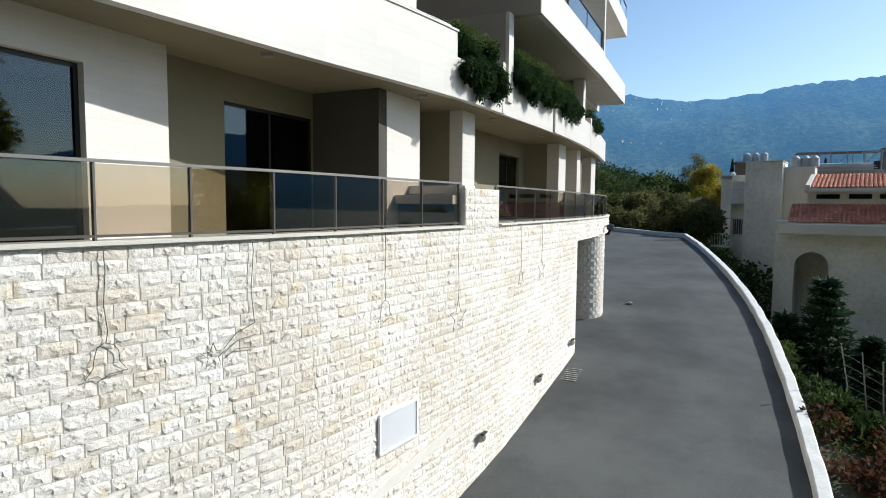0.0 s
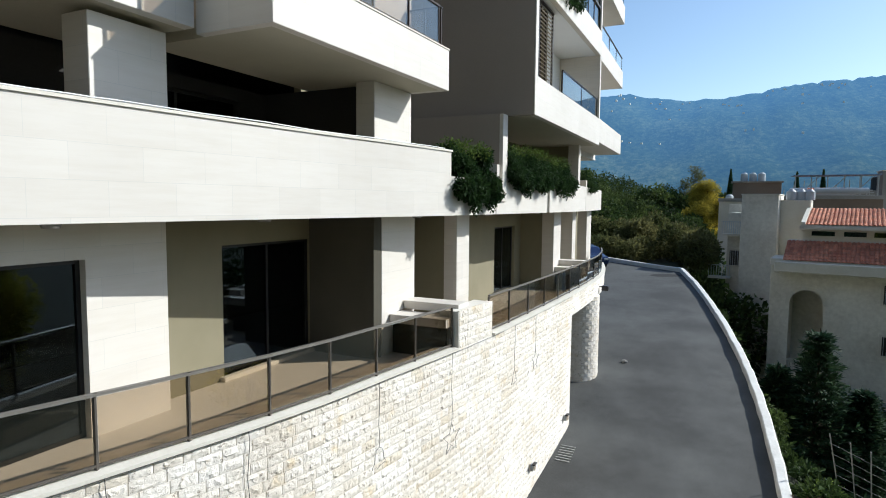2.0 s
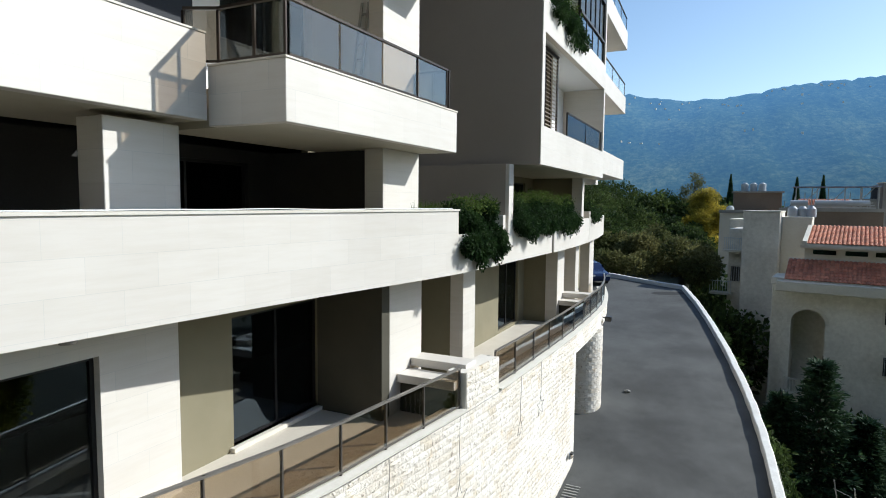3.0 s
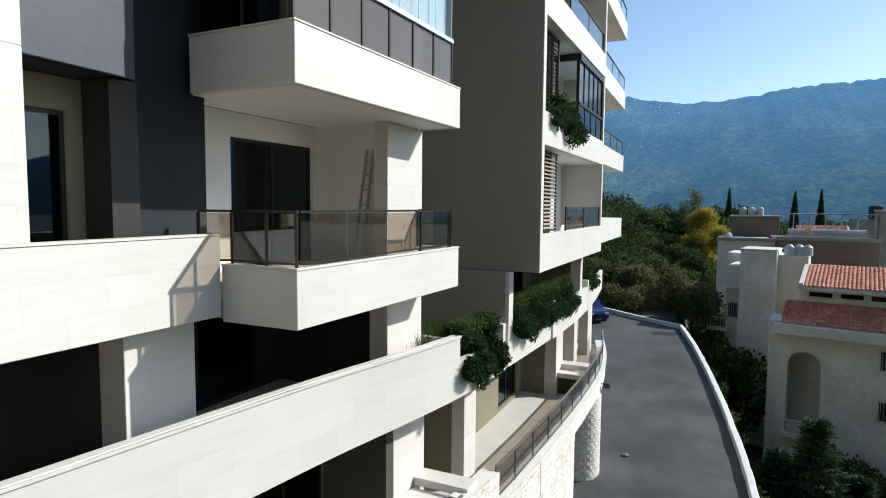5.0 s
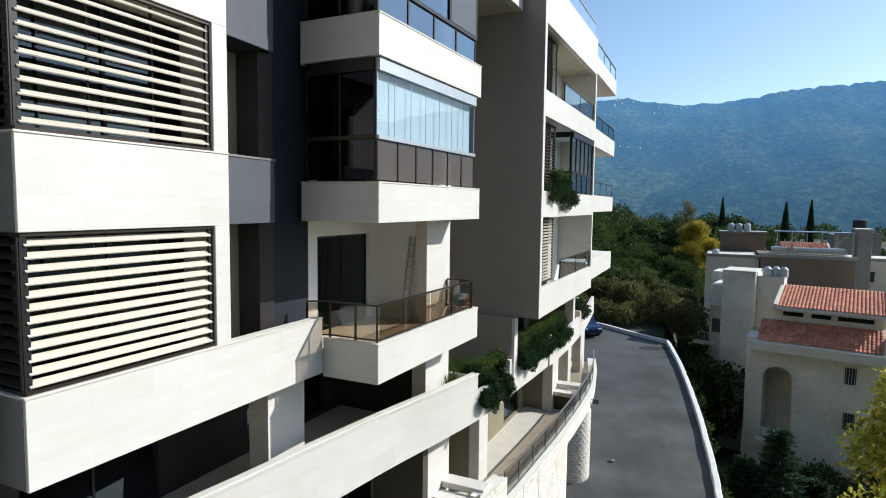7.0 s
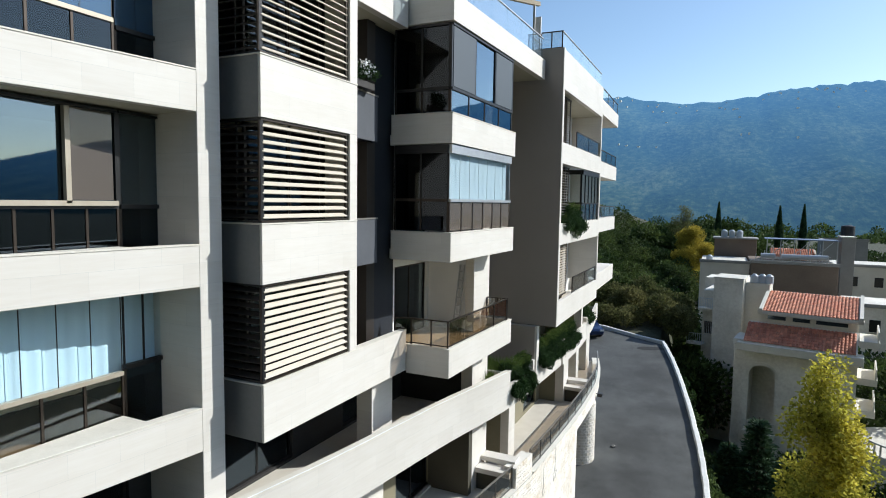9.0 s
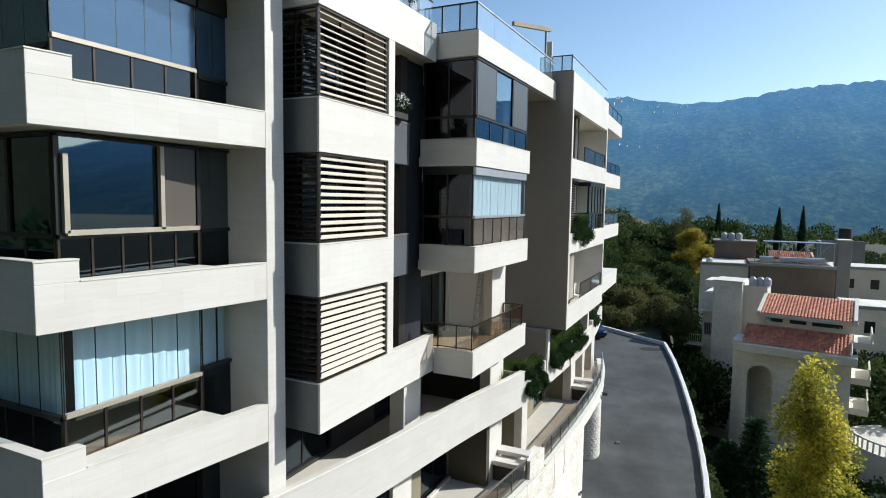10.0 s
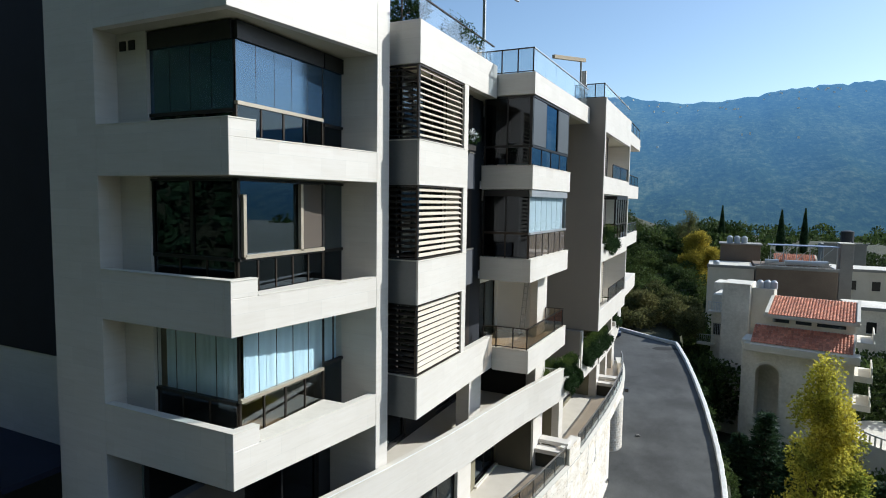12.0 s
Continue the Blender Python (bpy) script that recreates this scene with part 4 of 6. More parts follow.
# step ladder leaning in the open balcony
lad = thing("step_ladder", "grey aluminium step ladder leaning on the balcony wall", "ladder", at=(0, 0, 0))
for dx in (0.0, 0.34):
    pbar("stile", lad, M_METAL, (-6.72 + dx * 0.6, 9.5, 6.01), (-6.62 + dx * 0.45, 9.86, 8.3), 0.05, 0.025)
for k in range(8):
    f = (k + 0.8) / 8.6
    pbar("rung", lad, M_METAL, (-6.72 + 0.1 * f, 9.5 + 0.36 * f, 5.75 + 2.55 * f), (-6.516 + 0.049 * f, 9.5 + 0.36 * f, 5.75 + 2.55 * f), 0.06, 0.025)


def glass_screen(parent, a, b, z0, sill, z1, n_low, n_high, glass, low_glass, sill_mat, head=0.0, frame=M_DARKFRAME, label="", mull=0.05):
    """A balcony closed with glass: low panes between posts, a sill rail, tall panes above, and a head box."""
    g = thing("glass_enclosure", label or "glazed balcony enclosure in dark frames", "window")
    del g["category"]
    g.parent = parent
    a, b = Vector(a), Vector(b)
    for i in range(n_low + 1):
        p = a.lerp(b, i / n_low)
        pbar("post", g, M_BRONZE, (*p, z0), (*p, sill - 0.04), 0.045, 0.045)
        if i < n_low:
            q = a.lerp(b, (i + 1) / n_low)
            d = (q - p).normalized() * 0.03
            pane("low_pane", g, low_glass, p + d, q - d, z0 + 0.04, sill - 0.04)
    pbar("sill_rail", g, sill_mat, (*a, sill), (*b, sill), 0.11, 0.08)
    if head:
        pbar("head_box", g, frame, (*a, z1 - head / 2), (*b, z1 - head / 2), 0.14, head)
    for i in range(n_high):
        p, q = a.lerp(b, i / n_high), a.lerp(b, (i + 1) / n_high)
        d = (q - p).normalized() * (mull / 2 + 0.002)
        pane("pane", g, glass, p + d, q - d, sill + 0.04, z1 - head)
        pbar("mullion", g, frame, (*p, sill + 0.04), (*p, z1 - head), mull, mull)
    pbar("mullion", g, frame, (*b, sill + 0.04), (*b, z1 - head), mull, mull)
    return g


# glazed balcony with pale folding panes, and one above with sliding windows
glass_screen(bld, (-5.36, 6.12), (-5.24, 10.9), 9.62, 10.52, 12.08, 6, 7, M_PALEGLASS, M_BROWNGLASS, M_METAL, 0.24, frame=M_METAL, mull=0.014, label="balcony closed by pale folding glass panes over a bronze railing")
glass_screen(bld, (-7.1, 6.12), (-5.40, 6.12), 9.62, 10.52, 12.08, 2, 2, M_DEEPGLASS, M_DEEPGLASS, M_BRONZE, 0.24, frame=M_DARKFRAME)
pane("blind", bld, M_BLIND, (-5.47, 6.2), (-5.37, 10.85), 10.5, 11.95, 0.02, label="pale blue blind behind glass")
glass_screen(bld, (-5.36, 6.12), (-5.24, 10.9), 12.95, 13.62, 15.38, 4, 3, M_BLUEWIN, M_BLUEWIN, M_DARKFRAME, 0.06, mull=0.08, label="balcony closed by dark sliding windows")
glass_screen(bld, (-7.1, 6.12), (-5.40, 6.12), 12.95, 13.62, 15.38, 2, 2, M_DEEPGLASS, M_DEEPGLASS, M_DARKFRAME, 0.06)
for a, b in ((0.015, 0.325), (0.675, 0.985)):
    pane("insect_screen", bld, M_GREYSCREEN, (-5.32 + 0.12 * a, 6.12 + 4.78 * a), (-5.32 + 0.12 * b, 6.12 + 4.78 * b), 13.68, 15.3, 0.012, label="grey insect screen over the sliding window")

# ---- tall plain wall and the balconies beyond it ----
GX = -4.33
pbox("wall", bld, M_GREIGE, -9.0, GX - 0.03, 14.55, 14.78, 5.42, 16.64, 0.01, "tall plain greige side wall")
pbox("wall_edge", bld, M_CLAD, GX - 0.028, GX, 14.55, 14.78, 5.42, 16.64, 0)
pbox("wall", bld, M_BEIGE, -9.0, -8.8, 10.9, 14.55, 3.2, 15.4, 0)
for i, (z0, z1) in enumerate(((5.42, 6.42), (8.78, 9.66), (12.1, 12.95))):
    top = (8.78, 12.1, 15.05)[i]
    pbox("parapet", bld, M_CLAD, GX - 0.18, GX - 0.004, 14.78, 23.1, z0, z1)
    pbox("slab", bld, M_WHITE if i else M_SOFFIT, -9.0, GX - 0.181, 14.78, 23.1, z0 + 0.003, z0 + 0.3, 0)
    pbox("floor", bld, M_FLOOR, -9.0, GX - 0.181, 14.78, 23.1, z0 + 0.3, z0 + 0.32, 0)
    holed_wall("wall", bld, M_WHITE, -6.1, -5.9, 14.78, 23.1, z0 + 0.32, top, [(15.2, 17.2, z0 + 0.32, z0 + 2.9)])
    opening(bld, "x", -6.0, 15.2, 17.2, z0 + 0.32, z0 + 2.9, 2)
    pbox("wall", bld, M_CLAD, -5.9, GX - 0.01, 22.9, 23.1, z1, top)
    pbox("wall", bld, M_BEIGE, -5.9, -4.75, 16.9, 17.05, z0 + 0.32, top, 0)
    louvre_screen(bld, "x", -4.62, 15.9, 17.3, z1 + 0.02, top - 0.05, 20, M_DARKSLAT if i else M_FRAME, M_BRONZE, "tall bronze louvred shutter", depth=0.08)
    if i != 1:
        glass_rail(bld, [(-4.42, y) for y in (17.6, 20.2, 22.85)], z1, z1 + 0.72, M_SMOKE, cap=M_BRONZE)
glass_screen(bld, (-4.42, 18.9), (-4.42, 22.85), 9.66, 10.5, 12.06, 4, 5, M_PALEGLASS, M_SMOKE, M_BRONZE, 0.2, label="glazed balcony above a planter")
glass_screen(bld, (-5.85, 18.9), (-4.46, 18.9), 9.66, 10.5, 12.06, 2, 2, M_PALEGLASS, M_SMOKE, M_BRONZE, 0.2)
pbox("parapet", bld, M_CLAD, GX - 0.2, GX - 0.006, 14.78, 23.1, 15.05, 16.6)
pbox("slab", bld, M_SOFFIT, -12.0, GX - 0.201, 14.78, 23.1, 15.054, 15.5, 0)
glass_rail(bld, [(-5.3, 14.66), (-4.88, 14.66), (-4.45, 14.66)], 16.62, 17.3, M_CLEAR, cap=M_BRONZE, label="clear glass roof balustrade")
glass_rail(bld, [(-4.45, 14.7), (-4.45, 16.3), (-4.45, 18.0), (-4.45, 19.7), (-4.45, 21.4), (-4.45, 23.0)], 16.62, 17.3, M_CLEAR, cap=M_METAL, posts=False, label="clear glass roof balustrade")

# far balconies
for i, (z0, z1) in enumerate(((5.65, 6.6), (8.9, 9.7), (12.0, 12.85), (15.4, 16.2))):
    pprism("parapet", bld, M_CLAD, [(-6.0, 24.2), (-4.55, 24.2), (-4.68, 30.4), (-6.3, 30.4)], z0, z1, 0.01, "white far balcony")
    if i:
        glass_rail(bld, [(-4.63, 24.4), (-4.66, 26.4), (-4.70, 28.4), (-4.74, 30.3)], z1, z1 + 0.65, M_CLEAR if i != 2 else M_SMOKE, cap=M_BRONZE, label="glass rail of a far balcony")
pbox("wall", bld, M_CLAD, -12, -6.0, 23.1, 30.8, 5.42, 16.0, 0)
for z in (6.7, 9.8, 12.95):
    louvre_screen(bld, "x", -5.85, 24.6, 27.6, z, z + 2.1, 14, M_DARKSLAT, M_BRONZE, "dark louvred shutter of a far balcony")
pbox("roof", bld, M_GREY, -12.0, -8.0, 0.1, 31, 16.0, 16.1, 0)

# ---- block with the wide glazed bays ----
P0, P1, P2 = (-7.39, -0.2), (-8.15, -5.17), (-14.0, -5.17)


def along(t):
    return (P1[0] + (P0[0] - P1[0]) * t, P1[1] + (P0[1] - P1[1]) * t)


def inset(p, d=0.2):
    return (p[0] - d, p[1] + 0.0)


PIER_T = 0.90
for i, (z0, zh, zl) in enumerate(((5.5, 6.75, 6.38), (8.77, 9.96, 9.6), (12.1, 13.27, 12.9))):
    top = (8.77, 12.1, 15.4)[i]
    a, b, c = P1, along(0.135), along(PIER_T)
    pprism("parapet", bld, M_CLAD, [a, c, inset(c), inset(a), ], z0, zl - 0.03, label="white stone parapet of the wide bay")
    pprism("parapet_step", bld, M_CLAD, [(a[0] - 0.002, a[1] + 0.002), b, inset(b), inset(a)], zl - 0.03, zh - 0.03)
    pprism("parapet_side", bld, M_CLAD, [(a[0] - 0.202, a[1]), (a[0] - 0.202, a[1] + 0.2), (-12.2, -4.97), (-12.2, -5.17)], z0, zh - 0.03)
    pprism("coping", bld, M_CAP, [(a[0] + 0.01, a[1] - 0.012), (b[0] + 0.012, b[1]), (b[0] - 0.215, b[1]), (a[0] - 0.2, a[1] + 0.215), (-12.2, -4.955), (-12.2, -5.182)], zh - 0.03, zh, 0.004)
    pprism("coping", bld, M_CAP, [(b[0] + 0.012, b[1] + 0.002), (c[0] + 0.012, c[1]), (c[0] - 0.215, c[1]), (b[0] - 0.215, b[1] + 0.002)], zl - 0.03, zl, 0.004)
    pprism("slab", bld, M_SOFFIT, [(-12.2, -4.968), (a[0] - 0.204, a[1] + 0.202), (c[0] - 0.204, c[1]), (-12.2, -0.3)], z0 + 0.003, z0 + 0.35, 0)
    pprism("floor", bld, M_CAP, [(-12.2, -4.968), (a[0] - 0.204, a[1] + 0.202), (c[0] - 0.204, c[1]), (-12.2, -0.3)], z0 + 0.35, z0 + 0.37, 0)
    pbox("wall", bld, M_CLAD, -12.2, -11.2, -4.6, -4.4, z0 + 0.37, top, 0)
    fl = z0 + 0.37
    if i == 0:
        glass_screen(bld, (-8.6, -4.5), (-8.6, -1.55), fl, 7.15, 8.72, 4, 5, M_PALEGLASS, M_SMOKE, M_FRAME, 0.05, mull=0.014, label="bay closed by pale glass panes over a bronze railing")
        glass_screen(bld, (-8.6, -1.5), (-8.6, -0.66), fl, 7.25, 8.72, 1, 2, M_PALEGLASS, M_WINDOW, M_DARKFRAME, 0.05, mull=0.03)
        glass_screen(bld, (-11.2, -4.5), (-8.66, -4.5), fl, 7.1, 8.72, 3, 4, M_PALEGLASS, M_WINDOW, M_DARKFRAME, 0.05, mull=0.014)
        bm = bmesh.new()
        for seg in (((-8.78, -4.2), (-8.78, -0.7)), ((-11.1, -4.32), (-8.85, -4.32))):
            (x0, y0), (x1, y1) = seg
            n_c = 44
            prev = None
            for k in range(n_c + 1):
                u = k / n_c
                w = 0.02 * math.sin(k * 1.7) + 0.012 * math.sin(k * 0.6)
                x, y = x0 + (x1 - x0) * u, y0 + (y1 - y0) * u
                x, y = (x + w, y) if x0 == x1 else (x, y + w)
                cur = [bm.verts.new((x, y, 6.95)), bm.verts.new((x, y, 8.7))]
                if prev:
                    bm.faces.new((prev[0], cur[0], cur[1], prev[1]))
                prev = cur
        part("curtain", bm, M_CURTAIN, bld, "pale blue pleated curtain behind the bay glass", True)
    elif i == 1:
        glass_screen(bld, (-8.6, -4.5), (-8.6, -1.55), fl, 10.3, 12.06, 5, 1, M_BLUEWIN, M_WINDOW, M_DARKFRAME, 0.05, mull=0.09, label="bay closed by dark sliding windows")
        sash = thing("window_sash", "champagne-framed sliding sash in the dark bay", "window")
        del sash["category"]
        sash.parent = bld
        for a_, b_ in (((-4.4, 10.36), (-4.4, 11.72)), ((-2.5, 10.36), (-2.5, 12.0)), ((-4.4, 10.36), (-1.6, 10.36))):
            pbar("sash_bar", sash, M_FRAME, (-8.52, *a_), (-8.52, *b_), 0.09, 0.09)
        glass_screen(bld, (-8.6, -1.5), (-8.6, -0.66), fl, 10.3, 12.06, 1, 1, M_BLUEWIN, M_WINDOW, M_DARKFRAME, 0.05)
        glass_screen(bld, (-11.2, -4.5), (-8.66, -4.5), fl, 10.3, 12.06, 3, 2, M_WINDOW, M_WINDOW, M_DARKFRAME, 0.05, mull=0.09)
        pane("insect_screen", bld, M_BROWNGLASS, (-8.54, -2.44), (-8.54, -1.66), 10.42, 12.0, 0.012, label="grey insect screen over the sliding window")
    else:
        glass_screen(bld, (-8.6, -4.5), (-8.6, -1.55), fl, 13.66, 15.36, 4, 5, M_SKYGLASS, M_WINDOW, M_FRAME, 0.38, mull=0.012, label="bay closed by clear folding glass panes")
        glass_screen(bld, (-8.6, -1.5), (-8.6, -0.66), fl, 13.55, 15.36, 1, 2, M_SKYGLASS, M_WINDOW, M_DARKFRAME, 0.38, mull=0.012)
        glass_screen(bld, (-11.2, -4.5), (-8.66, -4.5), fl, 13.5, 15.36, 3, 4, M_SKYGLASS, M_WINDOW, M_DARKFRAME, 0.38, mull=0.012)
        for x in (-12.06, -11.75):
            pbox("air_vent", bld, M_DARKFRAME, x, x + 0.2, -4.63, -4.602, 15.0, 15.22, 0)
    if i < 2:
        e = along(0.14)
        pprism("ledge", bld, M_CAP, [(-8.54, e[1]), (e[0] - 0.225, e[1]), (along(0.66)[0] - 0.225, -1.6), (-8.54, -1.6)], fl, zl - 0.036, 0.006, "pale stone ledge inside the parapet")
    pbox("wall", bld, M_ROOMSHADE, -12.0, -11.8, -4.3, -0.3, fl, top, 0)
    pbox("wall", bld, M_CLAD, -9.2, -8.1, -0.62, -0.3, fl, top, 0)
c, d = along(PIER_T), P0
pprism("pier", bld, M_CLAD, [c, d, (-9.0, -0.2), (-9.0, c[1])], 3.2, 17.0, 0.008, "tall white stone pier")
pbox("wall", bld, M_CLAD, -14.0, -12.202, -5.17, -4.25, -0.3, 17.0, 0.01)
pprism("parapet", bld, M_CLAD, [P1, c, inset(c), (-8.35, -4.97), (-12.2, -4.97), (-12.2, -5.17)], 15.4, 17.0)
pprism("slab", bld, M_SOFFIT, [(-12.2, -4.968), (-8.352, -4.968), (c[0] - 0.204, c[1]), (-12.2, -0.3)], 15.403, 15.9, 0)
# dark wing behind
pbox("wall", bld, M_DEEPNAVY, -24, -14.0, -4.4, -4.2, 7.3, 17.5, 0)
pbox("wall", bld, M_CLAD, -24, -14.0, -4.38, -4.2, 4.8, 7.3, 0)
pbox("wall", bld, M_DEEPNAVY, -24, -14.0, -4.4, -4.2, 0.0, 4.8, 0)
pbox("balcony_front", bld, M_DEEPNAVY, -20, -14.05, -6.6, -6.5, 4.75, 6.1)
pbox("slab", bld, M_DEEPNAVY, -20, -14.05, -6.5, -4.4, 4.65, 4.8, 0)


# ---- foliage ----
def leaf_cloud(verts, faces, blobs, count, size, rng, hollow=0.55, droop=0.0, slim=0.5):
    """Many small bent leaves scattered through ellipsoid blobs ((x, y, z), (rx, ry, rz))."""
    weight = [b[1][0] * b[1][1] * b[1][2] for b in blobs]
    for _ in range(count):
        (cx, cy, cz), (rx, ry, rz) = rng.choices(blobs, weight)[0]
        v = Vector((rng.gauss(0, 1), rng.gauss(0, 1), rng.gauss(0, 1))).normalized() * (hollow + (1 - hollow) * rng.random() ** 0.6) * rng.uniform(0.85, 1.1)
        p = Vector((cx + v.x * rx, cy + v.y * ry, cz + v.z * rz))
        d = (v + Vector((rng.uniform(-1, 1), rng.uniform(-1, 1), rng.uniform(-1, 1) - droop))).normalized()
        s = d.cross(Vector((rng.uniform(-1, 1), rng.uniform(-1, 1), rng.uniform(-1, 1)))).normalized()
        k = size * rng.uniform(0.6, 1.3)
        b = len(verts)
        up = d.cross(s) * k * 0.18
        verts.extend((p[:], (p + d * k * 0.5 + s * k * slim * 0.5 + up)[:], (p + d * k)[:], (p + d * k * 0.5 - s * k * slim * 0.5 + up)[:]))
        faces.append((b, b + 1, b + 2))
        faces.append((b, b + 2, b + 3))


def leaf_part(name, material, parent, verts, faces, label="", category="", kind="", group=""):
    me = bpy.data.meshes.new(name)
    me.from_pydata(verts, [], faces)
    me.materials.append(material)
    ob = new(name, me)
    ob.parent = parent
    return tagged(ob, label, category, group, kind)


def limb(bm, pts, r0, r1, sides=7):
    rings = []
    for i, p in enumerate(pts):
        p = Vector(p)
        d = (Vector(pts[min(i + 1, len(pts) - 1)]) - Vector(pts[max(i - 1, 0)])).normalized()
        s = d.cross(Vector((0.3, 1, 0.2))).normalized()
        u = s.cross(d)
        r = r0 + (r1 - r0) * i / (len(pts) - 1)
        rings.append([bm.verts.new(p + (s * math.cos(a) + u * math.sin(a)) * r) for a in (2 * math.pi * k / sides for k in range(sides))])
    for a, b in zip(rings, rings[1:]):
        for k in range(sides):
            bm.faces.new((a[k], a[(k + 1) % sides], b[(k + 1) % sides], b[k]))
    bm.faces.new(rings[-1])


def tree(name, label, x, y, z, height, radius, material, leaves, size, seed, trunk=0.22, low=0.25, column=False, category="tree", blobs_n=26, slim=0.6):
    """A tapered trunk with limbs, and a crown of small leaves in uneven clumps."""
    rng = random.Random(seed)
    t = thing(name, label, category)
    bm = bmesh.new()
    lean = rng.uniform(-0.03, 0.03)
    limb(bm, [(x + lean * h * height + 0.05 * rng.uniform(-1, 1), y + 0.05 * rng.uniform(-1, 1), z - 0.3 + h * height) for h in (0, 0.2, 0.4, 0.6, 0.8, 0.93)], trunk, trunk * 0.12)
    blobs = []
    for k in range(blobs_n):
        h = low + (0.96 - low) * (k + rng.random()) / blobs_n
        prof = math.sin(math.pi * min(1, (h - low) / (1 - low) * 0.75 + 0.25)) if column else math.sin(math.pi * (0.12 + 0.88 * (h - low) / (1 - low))) ** 0.7
        a = rng.uniform(0, 2 * math.pi)
        d = radius * prof * rng.uniform(0.35, 0.8)
        c = (x + d * math.cos(a), y + d * math.sin(a), z + h * height)
        r = radius * rng.uniform(0.26, 0.46) * (0.55 + 0.45 * prof)
        blobs.append((c, (r, r, r * (1.5 if column else 0.85))))
        if k % 2 == 0:
            s = (x + lean * h * height, y, z + max(h - 0.14, 0.1) * height)
            limb(bm, [s, tuple((Vector(s) + Vector(c)) / 2 + Vector((0, 0, 0.1))), c], trunk * 0.28, 0.015, 5)
    part("trunk", bm, M_BARK, t, smooth=True)
    v, f = [], []
    leaf_cloud(v, f, blobs, leaves, size, rng, hollow=0.25, slim=slim)
    leaf_part("crown", material, t, v, f, kind="stuff")
    return t


def conifer(x, y, z, height, radius, seed, label="dark green conifer with drooping tiers"):
    rng = random.Random(seed)
    t = thing("conifer_tree", label, "tree")
    bm = bmesh.new()
    limb(bm, [(x, y, z + h * height) for h in (0, 0.3, 0.6, 0.98)], 0.16, 0.02)
    v, f = [], []
    tiers = 17
    for k in range(tiers):
        h = 0.08 + 0.9 * k / tiers
        r = radius * (1 - h) ** 0.85 * rng.uniform(0.8, 1.15)
        for j in range(13):
            a = 2 * math.pi * (j + rng.random()) / 13
            rr = r * rng.uniform(0.6, 1.1)
            tip = Vector((x + rr * math.cos(a), y + rr * math.sin(a), z + h * height + 0.25 * rr))
            root = Vector((x, y, z + h * height))
            limb(bm, [tuple(root), tuple((root + tip) / 2), tuple(tip)], 0.03, 0.006, 4)
            for q in range(46):
                u = rng.random() ** 0.7
                p = root.lerp(tip, u) + Vector((rng.gauss(0, 0.09), rng.gauss(0, 0.09), rng.gauss(-0.03, 0.06)))
                d = ((tip - root).normalized() + Vector((rng.uniform(-0.8, 0.8), rng.uniform(-0.8, 0.8), rng.uniform(-0.5, 0.5)))).normalized()
                s = d.cross(Vector((rng.uniform(-1, 1), rng.uniform(-1, 1), 1))).normalized()
                ln, b = rng.uniform(0.22, 0.45), len(v)
                v.extend((p[:], (p + d * ln * 0.5 + s * 0.05)[:], (p + d * ln)[:], (p + d * ln * 0.5 - s * 0.05)[:]))
                f.append((b, b + 1, b + 2)), f.append((b, b + 2, b + 3))
    part("trunk", bm, M_BARK, t)
    leaf_part("crown", M_CONIFER, t, v, f, kind="stuff")


def planter_bush(y0, y1, z, hang, count, seed, spread=0.34, tall=0.3, label="dense dark green trailing shrub in the planter", curve=band_x, push=0.0):
    """A shrub that fills a stretch of planter and hangs over its front."""
    rng = random.Random(seed)
    blobs, tips = [], []
    k_n = max(2, int((y1 - y0) / 0.35))
    for k in range(k_n):
        y = y0 + (y1 - y0) * (k + rng.random()) / k_n
        x = curve(y) + push
        blobs.append(((x - 0.3, y, z + rng.uniform(0.0, tall)), (spread, 0.36, 0.3)))
        blobs.append(((x + 0.08, y, z - rng.uniform(0.05, hang * 0.45)), (0.24, 0.34, 0.28)))
        h = rng.uniform(0.35, 1.0) * hang
        blobs.append(((x + 0.1, y, z - h * 0.6), (0.16, 0.22, h * 0.45)))
        tips.append(((x - 0.25, y, z + tall + 0.12), (0.3, 0.3, 0.22)))
    b = thing("planter_shrub", label, "shrub", "planter shrubs")
    v, f = [], []
    leaf_cloud(v, f, blobs, count, 0.085, rng, 0.35, droop=0.8)
    leaf_part("foliage", M_LEAF, b, v, f, kind="stuff")
    v, f = [], []
    leaf_cloud(v, f, tips, count // 16, 0.09, rng, 0.3, slim=0.3)
    leaf_part("young_growth", M_LEAFTIP, b, v, f, kind="stuff")
    return b


planter_bush(11.75, 13.6, 3.85, 1.05, 14000, 1, tall=0.4, push=0.06)
planter_bush(14.4, 16.2, 4.05, 0.7, 10000, 2, tall=0.35, push=0.05)
planter_bush(16.4, 17.9, 4.1, 0.7, 9000, 3, tall=0.4, push=0.05)
planter_bush(18.5, 20.6, 4.1, 0.75, 8000, 4, tall=0.3, push=0.05)
planter_bush(24.4, 25.8, 4.05, 0.35, 2600, 5, tall=0.3)
planter_bush(16.6, 18.9, 9.85, 1.0, 6500, 6, spread=0.3, tall=0.35, curve=lambda y: GX, label="grey-green trailing plant spilling over the balcony parapet")
planter_bush(15.4, 16.4, 9.7, 0.35, 1800, 8, spread=0.22, tall=0.1, curve=lambda y: GX, label="grey-green trailing plant spilling over the balcony parapet")

